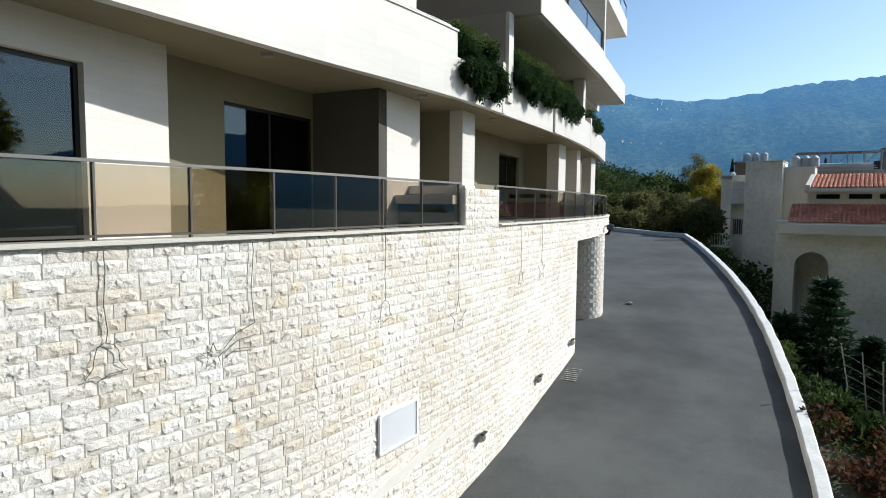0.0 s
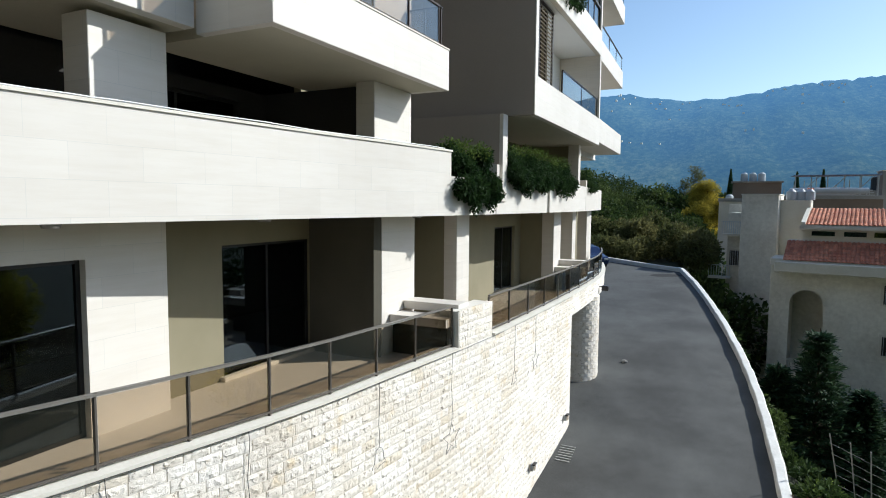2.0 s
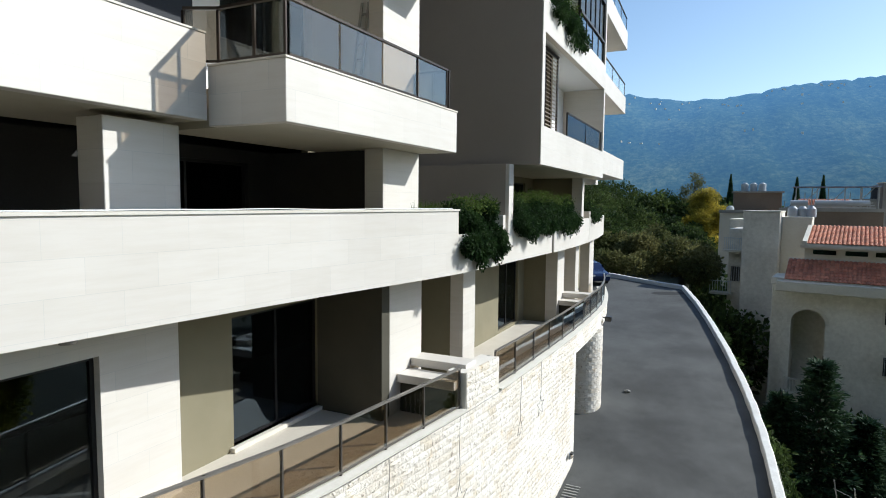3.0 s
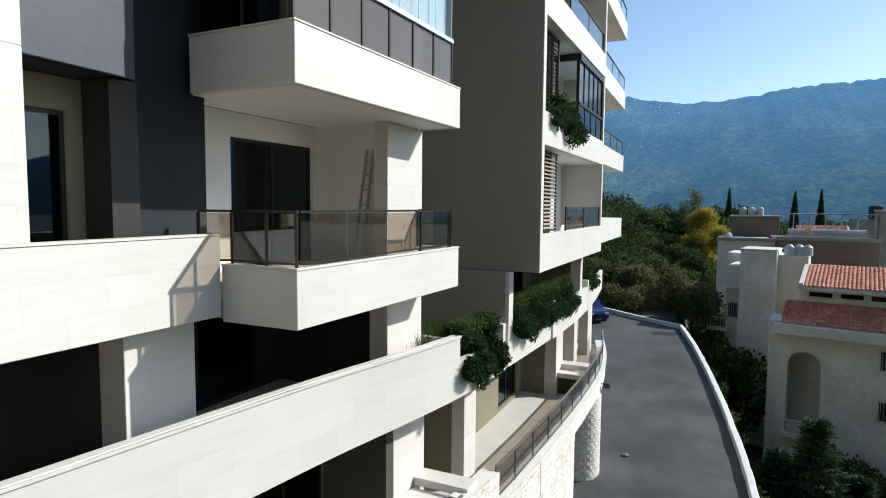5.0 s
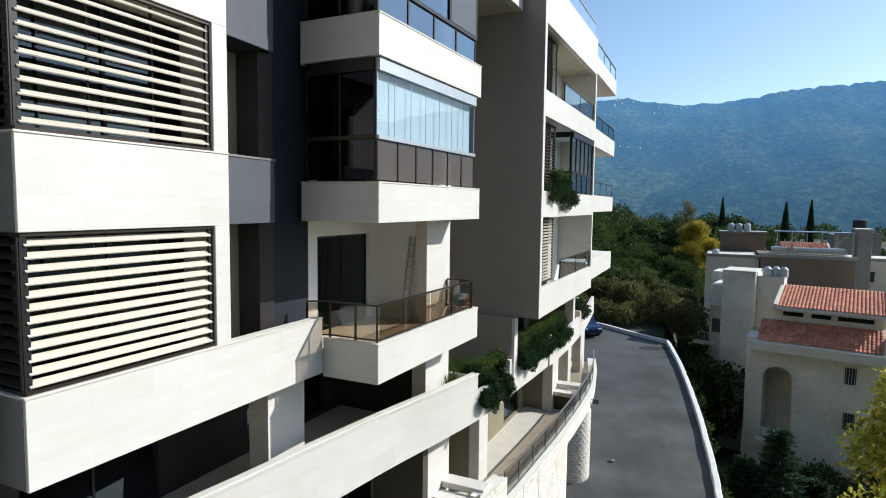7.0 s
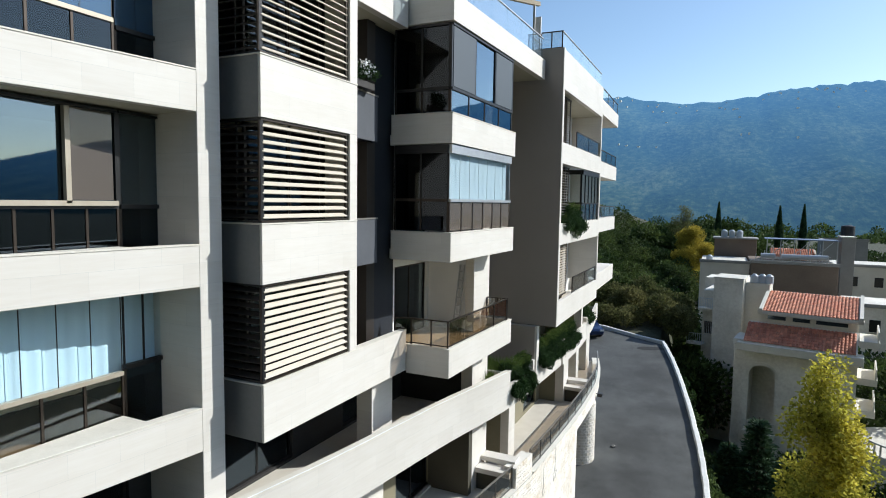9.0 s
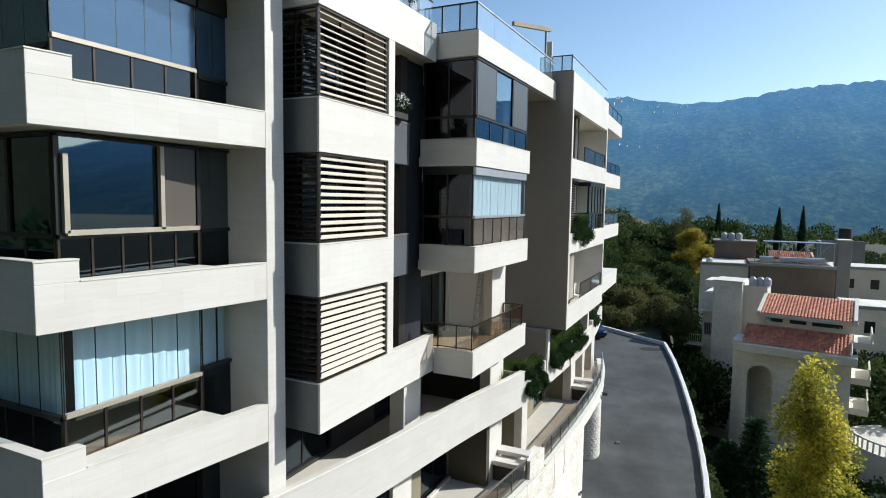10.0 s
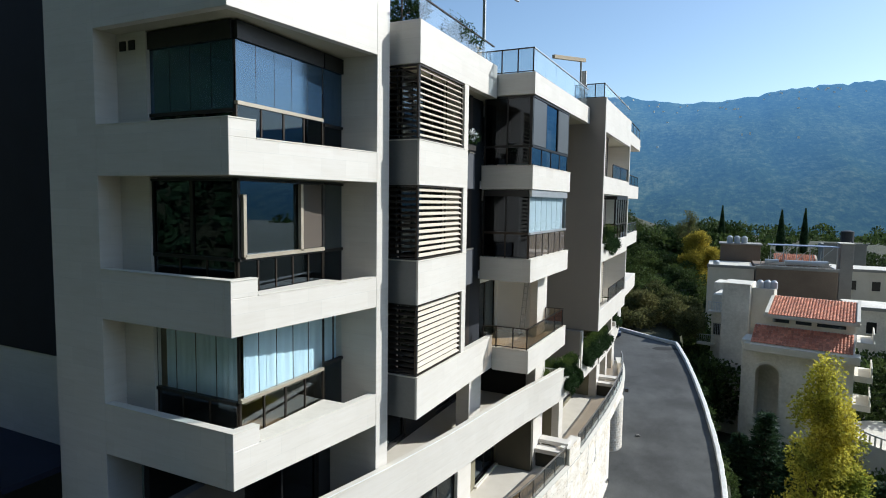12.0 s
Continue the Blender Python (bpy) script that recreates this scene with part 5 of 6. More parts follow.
# tuft of wispy grass in the planter's inner corner
rng = random.Random(21)
v, f = [], []
for _ in range(2000):
    y, x = rng.uniform(10.6, 13.0), rng.uniform(-6.6, -5.75)
    p = Vector((x, y, 3.6))
    d = Vector((rng.gauss(0, 0.25), rng.gauss(0, 0.25), 1)).normalized() * rng.uniform(0.4, 0.95)
    s = Vector((0.012, 0.012, 0))
    b = len(v)
    v.extend(((p - s)[:], (p + s)[:], (p + d)[:]))
    f.append((b, b + 1, b + 2))
leaf_part("ornamental_grass", M_LEAFTIP, None, v, f, "wispy grey-green grass in the planter", "grass", "stuff")

# roof garden
tree("olive_tree", "small olive tree in the roof garden", -8.2, 1.9, 16.1, 2.3, 0.8, M_LEAF, 2600, 0.10, 31, trunk=0.06, blobs_n=14)
planter_bush(3.2, 4.6, 17.0, 0.2, 1600, 32, curve=lambda y: LX - 0.3, label="clipped shrub behind the roof balustrade")
per = thing("roof_pergola", "slender white roof pergola frame", "pergola")
pbar("post", per, M_METAL, (-6.9, 5.3, 16.1), (-6.9, 5.3, 19.6), 0.09)
pbar("beam", per, M_METAL, (-6.9, 3.9, 19.15), (-6.9, 8.9, 19.65), 0.10, 0.14)
pbar("brace", per, M_METAL, (-6.9, 5.3, 18.6), (-6.9, 6.1, 19.35), 0.06)
per = thing("roof_awning_frame", "timber awning beam on a thin post on the roof terrace", "pergola")
pbar("post", per, M_METAL, (-5.5, 14.2, 16.1), (-5.5, 14.2, 18.28), 0.08)
pbar("beam", per, M_WOOD, (-6.3, 12.2, 18.15), (-5.4, 14.5, 18.4), 0.14, 0.16)
pbox("roof_screen", bld, M_WOOD, -8.0, -7.2, 14.8, 15.0, 16.6, 17.7)
pbox("roof_post", bld, M_CLAD, -5.55, -5.3, 14.46, 14.54, 16.16, 17.9, 0)
pbox("timber_screen", bld, M_WOOD, -7.6, -7.2, 5.4, 6.0, 16.44, 17.1)
# small flower box on the recess balcony
fb = thing("flower_box", "narrow flower box with pale blooms on the recess balcony", "plant")
pbox("box", fb, M_BROWN, -6.98, -6.74, 3.5, 4.4, 13.32, 13.5)
v, f = [], []
leaf_cloud(v, f, [((-6.85, 3.8, 13.7), (0.2, 0.35, 0.25)), ((-6.75, 4.25, 13.75), (0.18, 0.3, 0.2))], 900, 0.07, random.Random(5), 0.2)
leaf_part("leaves", M_LEAF, fb, v, f, kind="stuff")
v, f = [], []
leaf_cloud(v, f, [((-6.78, 4.0, 13.82), (0.2, 0.4, 0.18))], 160, 0.07, random.Random(6), 0.4, slim=0.9)
leaf_part("blooms", M_WHITE, fb, v, f, kind="stuff")

# ---- fittings on the stone wall ----
def on_wall(y, z, out=0.045):
    p = off(wall_x, y, -out)
    return Vector((p.x, p.y, z))


def cord_shape(name, label, lines, group=""):
    """A light-cord figure: tubes along poly-lines given as (y, z) on the wall."""
    cu = bpy.data.curves.new(name, "CURVE")
    cu.dimensions, cu.bevel_depth, cu.bevel_resolution = "3D", 0.0048, 1
    for line in lines:
        sp = cu.splines.new("POLY")
        sp.points.add(len(line) - 1)
        for p, (y, z) in zip(sp.points, line):
            p.co = (*on_wall(y, z, 0.008), 1)
    cu.materials.append(M_CORD)
    return tagged(new(name, cu), label, "decoration", group)


def bell(y, z, s):
    prof = [(-0.02, 0.0), (-0.10, -0.05), (-0.13, -0.16), (-0.15, -0.30), (-0.24, -0.42), (-0.10, -0.40), (-0.05, -0.45), (0.02, -0.40), (0.24, -0.38), (0.15, -0.26), (0.14, -0.12), (0.09, -0.04), (0.0, 0.0)]
    cord_shape("bell_light", "bell outlined in dark light cord hung on the stone wall", [[(y + a * s, z + b * s) for a, b in prof], [(y, z), (y + 0.02, z + 0.12), (y - 0.01, z + 0.4), (y + 0.015, z + 0.75), (y, CAP_Z)]], "wall decorations")


def star(y, z, s, cord=True):
    pts = [(y + s * (1 if k % 2 == 0 else 0.42) * math.sin(math.pi * k / 5), z + s * (1 if k % 2 == 0 else 0.42) * math.cos(math.pi * k / 5)) for k in range(11)]
    lines = [pts]
    if cord:
        lines.append([(y, z + s), (y + 0.02, z + s + 0.3), (y - 0.015, z + s + 0.7), (y, CAP_Z)])
    cord_shape("star_light", "star outlined in dark light cord hung on the stone wall", lines, "wall decorations")


bell(3.9, -0.88, 0.85)
bell(8.14, -0.98, 0.8)
bell(13.6, -1.0, 0.75)
star(10.45, -1.62, 0.34)
star(15.2, -1.1, 0.3)
comet = [[(5.05 + 0.16 * (1 if k % 2 == 0 else 0.42) * math.sin(math.pi * k / 5), -1.25 + 0.16 * (1 if k % 2 == 0 else 0.42) * math.cos(math.pi * k / 5)) for k in range(11)]]
comet += [[(5.18, -1.25 + q * 0.06), (5.35, -1.12 + q * 0.10), (5.62, -1.08 + q * 0.16)] for q in (-1, 0, 1)]
comet.append([(5.6, -0.92), (5.56, -0.5), (5.6, 0.0), (5.58, CAP_Z)])
cord_shape("comet_light", "shooting star outlined in dark light cord on the stone wall", comet, "wall decorations")

def long_cord(name, label, curve, y0, y1, z, radius, material, seed, wob):
    """A thin cord laid loosely along a curved edge."""
    rng = random.Random(seed)
    cu = bpy.data.curves.new(name, "CURVE")
    cu.dimensions, cu.bevel_depth, cu.bevel_resolution = "3D", radius, 1
    line = [float(y) for y in np.arange(y0, y1, 0.3)]
    sp = cu.splines.new("POLY")
    sp.points.add(len(line) - 1)
    for p, y in zip(sp.points, line):
        w = wob * noise.noise(Vector((y * 0.7, seed, 0))) + rng.uniform(-0.2, 0.2) * wob
        p.co = (curve(y) + 0.012 + w * 0.4, y, z + w, 1)
    cu.materials.append(material)
    return tagged(new(name, cu), label, "cable")


long_cord("light_cord", "thin white light cord laid along the parapet coping", band_x, -8, 11.3, 4.295, 0.009, M_WHITE, 3, 0.02)
long_cord("light_cord", "thin grey light cord run under the wall coping", wall_x, -6, 19, CAP_Z - 0.05, 0.005, M_CORD, 5, 0.02)

# louvred vent panel
vent = thing("wall_vent", "white metal louvred vent panel set in the stone wall", "vent")
bm = bmesh.new()
for a, b in (((8.0, -3.55), (8.0, -2.9)), ((9.05, -3.55), (9.05, -2.9)), ((8.0, -3.55), (9.05, -3.55)), ((8.0, -2.9), (9.05, -2.9))):
    bar(bm, on_wall(*a, 0.0), on_wall(*b, 0.0), 0.045, 0.045)
part("frame", bm, M_WHITE, vent)
pbar("back_panel", vent, M_GREY, on_wall(8.03, -3.225, -0.03), on_wall(9.02, -3.225, -0.03), 0.02, 0.62)
for k in range(8):
    z = -3.48 + k * 0.072
    bm = bmesh.new()
    p, q = on_wall(8.03, z, 0.005), on_wall(9.02, z, 0.005)
    vv = [bm.verts.new(p + Vector((0.014, 0, -0.026))), bm.verts.new(q + Vector((0.014, 0, -0.026))), bm.verts.new(q + Vector((-0.014, 0, 0.034))), bm.verts.new(p + Vector((-0.014, 0, 0.034)))]
    bm.faces.new(vv)
    bmesh.ops.solidify(bm, geom=list(bm.faces), thickness=0.008)
    part("slat", bm, M_WHITE, vent)
pbar("ledge", wall, M_JOINT, on_wall(5.0, -4.75, 0.05), on_wall(10.2, -3.82, 0.05), 0.05, 0.16)


def wall_lamp(y, z):
    lamp = thing("wall_lamp", "small round grey bulkhead lamp low on the stone wall", "lamp", "bulkhead lamps")
    p = on_wall(y, z, 0.05)
    bm = bmesh.new()
    bmesh.ops.create_cone(bm, segments=18, radius1=0.12, radius2=0.10, depth=0.06, cap_ends=True, matrix=Matrix.Translation(p) @ Matrix.Rotation(radians(90), 4, "Y"))
    part("housing", bm, M_METAL, lamp, smooth=False)
    bm = bmesh.new()
    bmesh.ops.create_uvsphere(bm, u_segments=14, v_segments=8, radius=0.085, matrix=Matrix.Translation(p + Vector((0.04, 0, 0))) @ Matrix.Diagonal((0.6, 1, 1, 1)))
    part("lens", bm, M_SMOKE, lamp, smooth=True)
    pbox("hood", lamp, M_DARKFRAME, p.x, p.x + 0.1, p.y - 0.11, p.y + 0.11, p.z + 0.09, p.z + 0.12)


for y, z in ((11.44, -4.42), (15.05, -4.07), (18.33, -3.75)):
    wall_lamp(y, z)
grate = thing("drain_grate", "rusty steel drain grate in the asphalt by the wall", "grate")
for k in range(7):
    y = 16.9 + k * 0.14
    pbar("grate_bar", grate, M_GREY, (-4.2, y, road_z(y) + 0.012), (-3.75, y, road_z(y) + 0.012), 0.05, 0.02)
fl = thing("flood_lamp", "small dark floodlight under the terrace corner", "lamp")
pbox("lamp_head", fl, M_DARKFRAME, -4.25, -4.0, 24.0, 24.3, -0.35, -0.15, 0.02)
pbar("bracket", fl, M_DARKFRAME, (-4.5, 24.15, -0.2), (-4.2, 24.15, -0.22), 0.04)

# dark sheet laid on the road in place of a cast shadow
bm = bmesh.new()
rq = random.Random(15)
ring = []
for k in range(26):
    a = 2 * math.pi * k / 26
    r = 1 + 0.25 * noise.noise(Vector((math.cos(a) * 1.3, math.sin(a) * 1.3, 8)))
    x, y = -3.3 + 1.15 * r * math.cos(a) - 0.25 * math.sin(a), 43.05 + 0.42 * r * math.sin(a) + 0.4 * math.cos(a)
    ring.append(bm.verts.new((x, y, road_z(y) + 0.006)))
bm.faces.new(ring)
tagged(finish("shadow_patch", bm, M_RUBBER), "dark patch standing for a shadow on the asphalt near the bend", "patch", kind="structure")
bm = bmesh.new()
bmesh.ops.create_icosphere(bm, subdivisions=2, radius=0.11, matrix=Matrix.Translation((-3.4, 25.0, road_z(25.0) + 0.04)) @ Matrix.Diagonal((1.3, 0.9, 0.6, 1)))
for vert in bm.verts:
    vert.co += Vector((rq.uniform(-1, 1), rq.uniform(-1, 1), rq.uniform(-1, 1))) * 0.02
tagged(finish("loose_stone", bm, M_GREY), "grey broken stone lying on the asphalt by the column", "stone")

# ---- parked car at the top of the road ----
def car(x, y, z, turn):
    c = thing("parked_car", "dark blue hatchback parked at the top of the road", "car")
    side = [(-2.0, 0.35), (-2.05, 0.7), (-1.9, 0.9), (-1.0, 1.0), (-0.35, 1.45), (1.2, 1.48), (1.85, 1.0), (2.05, 0.85), (2.05, 0.35)]
    bm = bmesh.new()
    for w0, w1 in ((-0.82, 0.82),):
        a = [bm.verts.new((w0 + (0.14 if q > 1.2 else 0), p, q)) for p, q in side]
        b = [bm.verts.new((w1 - (0.14 if q > 1.2 else 0), p, q)) for p, q in side]
        bm.faces.new(a), bm.faces.new(b[::-1])
        for i in range(len(side)):
            k = (i + 1) % len(side)
            bm.faces.new((a[i], b[i], b[k], a[k]))
    soften(bm, 0.05)
    part("body", bm, M_CARBLUE, c)
    bm = bmesh.new()
    for s in (-1, 1):
        prism(bm, [(s * 0.76, -0.75), (s * 0.76, 1.45), (s * 0.79, 1.45), (s * 0.79, -0.75)], 1.02, 1.32)
    part("side_glass", bm, M_WINDOW, c)
    for px in (-0.8, 0.8):
        for py in (-1.25, 1.3):
            bm = bmesh.new()
            bmesh.ops.create_cone(bm, segments=20, radius1=0.32, radius2=0.32, depth=0.2, cap_ends=True, matrix=Matrix.Translation((px, py, 0.32)) @ Matrix.Rotation(radians(90), 4, "Y"))
            wh = part("wheel", bm, M_RUBBER, c)
            bm = bmesh.new()
            bmesh.ops.create_cone(bm, segments=16, radius1=0.2, radius2=0.2, depth=0.22, cap_ends=True, matrix=Matrix.Translation((px, py, 0.32)) @ Matrix.Rotation(radians(90), 4, "Y"))
            part("rim", bm, M_METAL, wh)
    for s in (-0.6, 0.6):
        pbox("headlight", c, M_PLASTIC, s - 0.17, s + 0.17, -2.06, -1.95, 0.68, 0.82)
    c.matrix_world = pose(x, y, z, 4, 0, turn)


car(-9.3, 45.6, road_z(45.6), 35)

# ---- slope below the kerb ----
rng = random.Random(77)


def scatter(name, label, category, material, spots, count, size, seed, slim=0.5, kind="stuff"):
    v, f = [], []
    leaf_cloud(v, f, spots, count, size, random.Random(seed), 0.15, slim=slim)
    return leaf_part(name, material, None, v, f, label, category, kind)


def slope_blobs(n_b, x0, x1, y0, y1, r0, r1, seed):
    q = random.Random(seed)
    out = []
    for _ in range(n_b):
        y = q.uniform(y0, y1)
        x = (kerb_x(min(y, 44)) + 0.5) + q.uniform(x0, x1)
        r = q.uniform(r0, r1)
        out.append(((x, y, ground_z(x, y) + r * 0.35), (r, r, r * 0.7)))
    return out


scatter("dry_creeper", "dry reddish-brown creeper on the bank below the kerb", "creeper", M_DRY, slope_blobs(60, 0.2, 4.0, 7, 17, 0.3, 0.7, 1), 9000, 0.14, 2, 0.8)
scatter("bank_weeds", "bright green weeds along the outside of the kerb", "weeds", M_LEAFTIP, slope_blobs(30, 0.1, 1.6, 15.5, 18.5, 0.2, 0.45, 3) + slope_blobs(20, 0.5, 3, 8, 12, 0.2, 0.4, 5) + slope_blobs(16, 0.6, 1.9, 21.5, 24.5, 0.25, 0.55, 15), 8500, 0.12, 4, 0.35)
scatter("bank_scrub", "dark green scrub on the slope below the road", "scrub", M_BUSH, slope_blobs(120, 1.5, 7.0, 20, 46, 0.4, 1.0, 6) + slope_blobs(70, 0.1, 1.2, 20, 45, 0.25, 0.5, 16) + slope_blobs(50, 0.4, 3.0, 16, 22, 0.3, 0.6, 9), 80000, 0.24, 7, 0.5)
fence = thing("wire_fence", "leaning wire mesh fence on rusty posts below the kerb", "fence")
fp = [Vector((3.3 + 0.42 * k, 18.6 + 0.25 * k, -4.9 - 0.25 * k)) for k in range(5)]
for k, p in enumerate(fp):
    pbar("post", fence, M_WIREPALE, p, p + Vector((-0.35 + 0.1 * k, -0.2, 1.9)), 0.03, 0.03)
for h in range(6):
    for p, q in zip(fp, fp[1:]):
        a, b = p + Vector((-0.07 * h, -0.04 * h, 0.3 * h + 0.15)), q + Vector((-0.06 * h, -0.04 * h, 0.3 * h + 0.15))
        pbar("wire", fence, M_WIREPALE, a, b, 0.012)

# ---- neighbouring house ----
house = thing("villa", "cream stone villa with terracotta roofs beyond the road", "house")
HX0, HX1, HY = 3.7, 11.35, 44.2
bm = bmesh.new()
arc = [(5.15 + 0.95 * math.cos(a), -3.2 + 0.95 * math.sin(a)) for a in np.linspace(0, math.pi, 13)]
# front wall with the tall arched recess
for x0, x1, z0, z1 in ((HX0, 4.2, -12, -0.9), (6.1, HX1, -12, -0.9), (4.2, 6.1, -12, -7.7)):
    box(bm, x0, x1, HY, HY + 0.4, z0, z1)
for (xa, za), (xb, zb) in zip(arc, arc[1:]):
    vs = [bm.verts.new(p) for p in ((xa, HY, za), (xb, HY, zb), (xb, HY, -0.9), (xa, HY, -0.9), (xa, HY + 0.4, za), (xb, HY + 0.4, zb), (xb, HY + 0.4, -0.9), (xa, HY + 0.4, -0.9))]
    for q in ((0, 1, 2, 3), (4, 7, 6, 5), (0, 4, 5, 1), (2, 6, 7, 3)):
        bm.faces.new([vs[i] for i in q])
bmesh.ops.remove_doubles(bm, verts=bm.verts, dist=0.002)
part("front_wall", bm, M_HOUSE, house)
pbox("recess_wall", house, M_HOUSE, 4.0, 7.0, HY + 2.6, HY + 2.8, -12, -1, 0)
pbox("recess_side", house, M_HOUSE, 3.85, 4.19, HY + 0.401, HY + 2.6, -12, -1, 0)
pbox("recess_side", house, M_HOUSE, 6.11, 6.45, HY + 0.401, HY + 2.6, -12, -1, 0)
pbox("recess_ceiling", house, M_HOUSE, 4.19, 6.11, HY + 0.401, HY + 2.6, -2.2, -1.9, 0)
pbox("recess_floor", house, M_HOUSELT, 3.95, 6.35, HY - 0.5, HY + 2.6, -8.0, -7.7)
for k in range(14):
    x = 4.05 + k * 0.165
    pbar("baluster", house, M_HOUSELT, (x, HY - 0.42, -7.7), (x, HY - 0.42, -6.85), 0.045, 0.045)
pbar("balustrade_rail", house, M_HOUSELT, (4.0, HY - 0.42, -6.83), (6.3, HY - 0.42, -6.83), 0.09, 0.08)
bm = bmesh.new()
prev = None
for a in np.linspace(0, math.pi, 17):
    cur = [bm.verts.new((5.15 + r * math.cos(a), HY - d, -3.2 + r * math.sin(a))) for r, d in ((0.95, 0.05), (1.18, 0.05), (1.18, -0.01), (0.95, -0.01))]
    if prev:
        for i in range(4):
            bm.faces.new((prev[i], prev[(i + 1) % 4], cur[(i + 1) % 4], cur[i]))
    prev = cur
part("arch_trim", bm, M_HOUSELT, house)
pbox("side_wall", house, M_HOUSE, HX1 - 0.4, HX1, HY + 0.4, 52, -12, -0.9, 0)
pbox("side_wall", house, M_HOUSE, HX0, HX0 + 0.4, HY + 0.4, 52, -12, -0.9, 0)
pbox("cornice", house, M_HOUSELT, 3.3, 11.7, 43.35, HY + 0.5, -1.1, -0.42, 0.05)
pbox("cornice", house, M_HOUSELT, 3.0, 3.9, 43.9, 46.6, -0.75, -0.25, 0.04)


def tiled_roof(name, parent, x0, x1, ya, za, yb, zb):
    """Barrel-tiled pitch rising from (ya, za) to (yb, zb)."""
    slope = math.hypot(yb - ya, zb - za)
    rows = int(slope / 0.34)
    cols = int((x1 - x0) / 0.24)
    up = Vector((0, (yb - ya) / slope, (zb - za) / slope))
    nrm = Vector((0, -up.z, up.y))
    verts, faces = [], []
    for r in range(rows):
        for c in range(cols):
            b = len(verts)
            for e in (0, 1):
                for k in range(5):
                    u = k / 4
                    h = 0.075 * math.sin(math.pi * u) + (0.05 if e == 0 else 0.015)
                    p = Vector((x0 + (c + u) * 0.24, ya, za)) + up * (r * 0.34 + e * 0.36) + nrm * h
                    verts.append(p[:])
            for k in range(4):
                faces.append((b + k, b + k + 1, b + 6 + k, b + 5 + k))
            faces.append((b, b + 4, b + 3, b + 2, b + 1))
    me = bpy.data.meshes.new(name)
    me.from_pydata(verts, [], faces)
    me.materials.append(M_TILE)
    ob = new(name, me)
    ob.parent = parent
    tagged(ob, "weathered terracotta barrel tiles", kind="stuff")
    bm = bmesh.new()
    vs = [bm.verts.new(p) for p in ((x0, ya, za - 0.1), (x1, ya, za - 0.1), (x1, yb, zb - 0.1), (x0, yb, zb - 0.1), (x0, ya, za), (x1, ya, za), (x1, yb, zb), (x0, yb, zb))]
    for q in ((3, 2, 1, 0), (4, 5, 6, 7), (0, 1, 5, 4), (1, 2, 6, 5), (2, 3, 7, 6), (3, 0, 4, 7)):
        bm.faces.new([vs[i] for i in q])
    part("roof_deck", bm, M_HOUSELT, parent)


tiled_roof("lower_roof", house, 3.75, 11.3, 43.65, -0.36, 46.35, 0.9)
pbox("clerestory_wall", house, M_HOUSELT, 4.6, 11.2, 46.35, 46.65, 0.2, 1.75)
for x0, x1 in ((5.1, 6.4), (6.9, 8.1), (8.5, 10.6)):
    pbox("clerestory_window", house, M_WINDOW, x0, x1, 46.31, 46.346, 1.2, 1.5, 0)
pbox("upper_eave", house, M_HOUSELT, 4.4, 11.6, 45.75, 46.5, 1.62, 1.86, 0.03)
tiled_roof("upper_roof", house, 4.75, 11.3, 45.85, 1.9, 51.0, 3.0)
for x in (4.5, 11.3):
    bm = bmesh.new()
    vs = [bm.verts.new((xx, y, z)) for xx in (x, x + 0.25) for y, z in ((45.75, 1.66), (51.2, 2.9), (51.2, 3.22), (45.75, 2.1))]
    for q in ((0, 1, 2, 3), (7, 6, 5, 4), (0, 4, 5, 1), (1, 5, 6, 2), (2, 6, 7, 3), (3, 7, 4, 0)):
        bm.faces.new([vs[i] for i in q])
    part("verge", bm, M_HOUSELT, house)
pbox("tower", house, M_HOUSE, 0.35, 2.78, 49.2, 52.5, -12, 3.95, 0.03, "tall stone stair tower")
pbox("tower_wing", house, M_HOUSELT, 2.78, 4.7, 50.4, 53, -3, 3.6, 0.03)
pbox("tower_cap", house, M_HOUSELT, 0.3, 2.83, 49.15, 52.55, 3.95, 4.05, 0.03)
pbox("wing_wall", house, M_HOUSE, -0.75, 0.35, 50.5, 55, -12, 2.6, 0.03)
pbox("wing_wall", house, M_HOUSE, -1.5, 2.6, 55.01, 58, -12, 3.3, 0.03)
pbox("wing_wall", house, M_HOUSE, 3.0, 3.7, 44.6, 46.5, -12, -0.6, 0.03)
for x0, x1, y, z in ((-1.9, -0.3, 49.6, -2.4), (-1.0, 0.3, 49.6, 1.0)):
    pbox("balcony_slab", house, M_HOUSELT, x0, x1, y, 50.6, z - 0.15, z)
    for k in range(9):
        x = x0 + 0.05 + (x1 - x0 - 0.1) * k / 8
        pbar("railing_bar", house, M_PLASTIC, (x, y + 0.04, z), (x, y + 0.04, z + 0.9), 0.03)
    pbar("railing", house, M_PLASTIC, (x0, y + 0.04, z + 0.92), (x1, y + 0.04, z + 0.92), 0.05)
for x, z in ((9.45, -2.75), (9.5, -5.9), (-0.2, -1.5)):
    y = HY if x > 2 else 50.5
    win = thing("window", "small dark barred window", "window")
    del win["category"]
    win.parent = house
    pbox("surround", win, M_HOUSELT, x - 0.48, x + 0.48, y - 0.06, y - 0.004, z - 0.12, z + 1.3)
    pbox("glazing", win, M_DARKFRAME, x - 0.33, x + 0.33, y - 0.075, y - 0.064, z, z + 1.15, 0)
    for k in range(4):
        pbar("window_bar", win, M_PLASTIC, (x - 0.25 + k * 0.165, y - 0.1, z), (x - 0.25 + k * 0.165, y - 0.1, z + 1.15), 0.025)
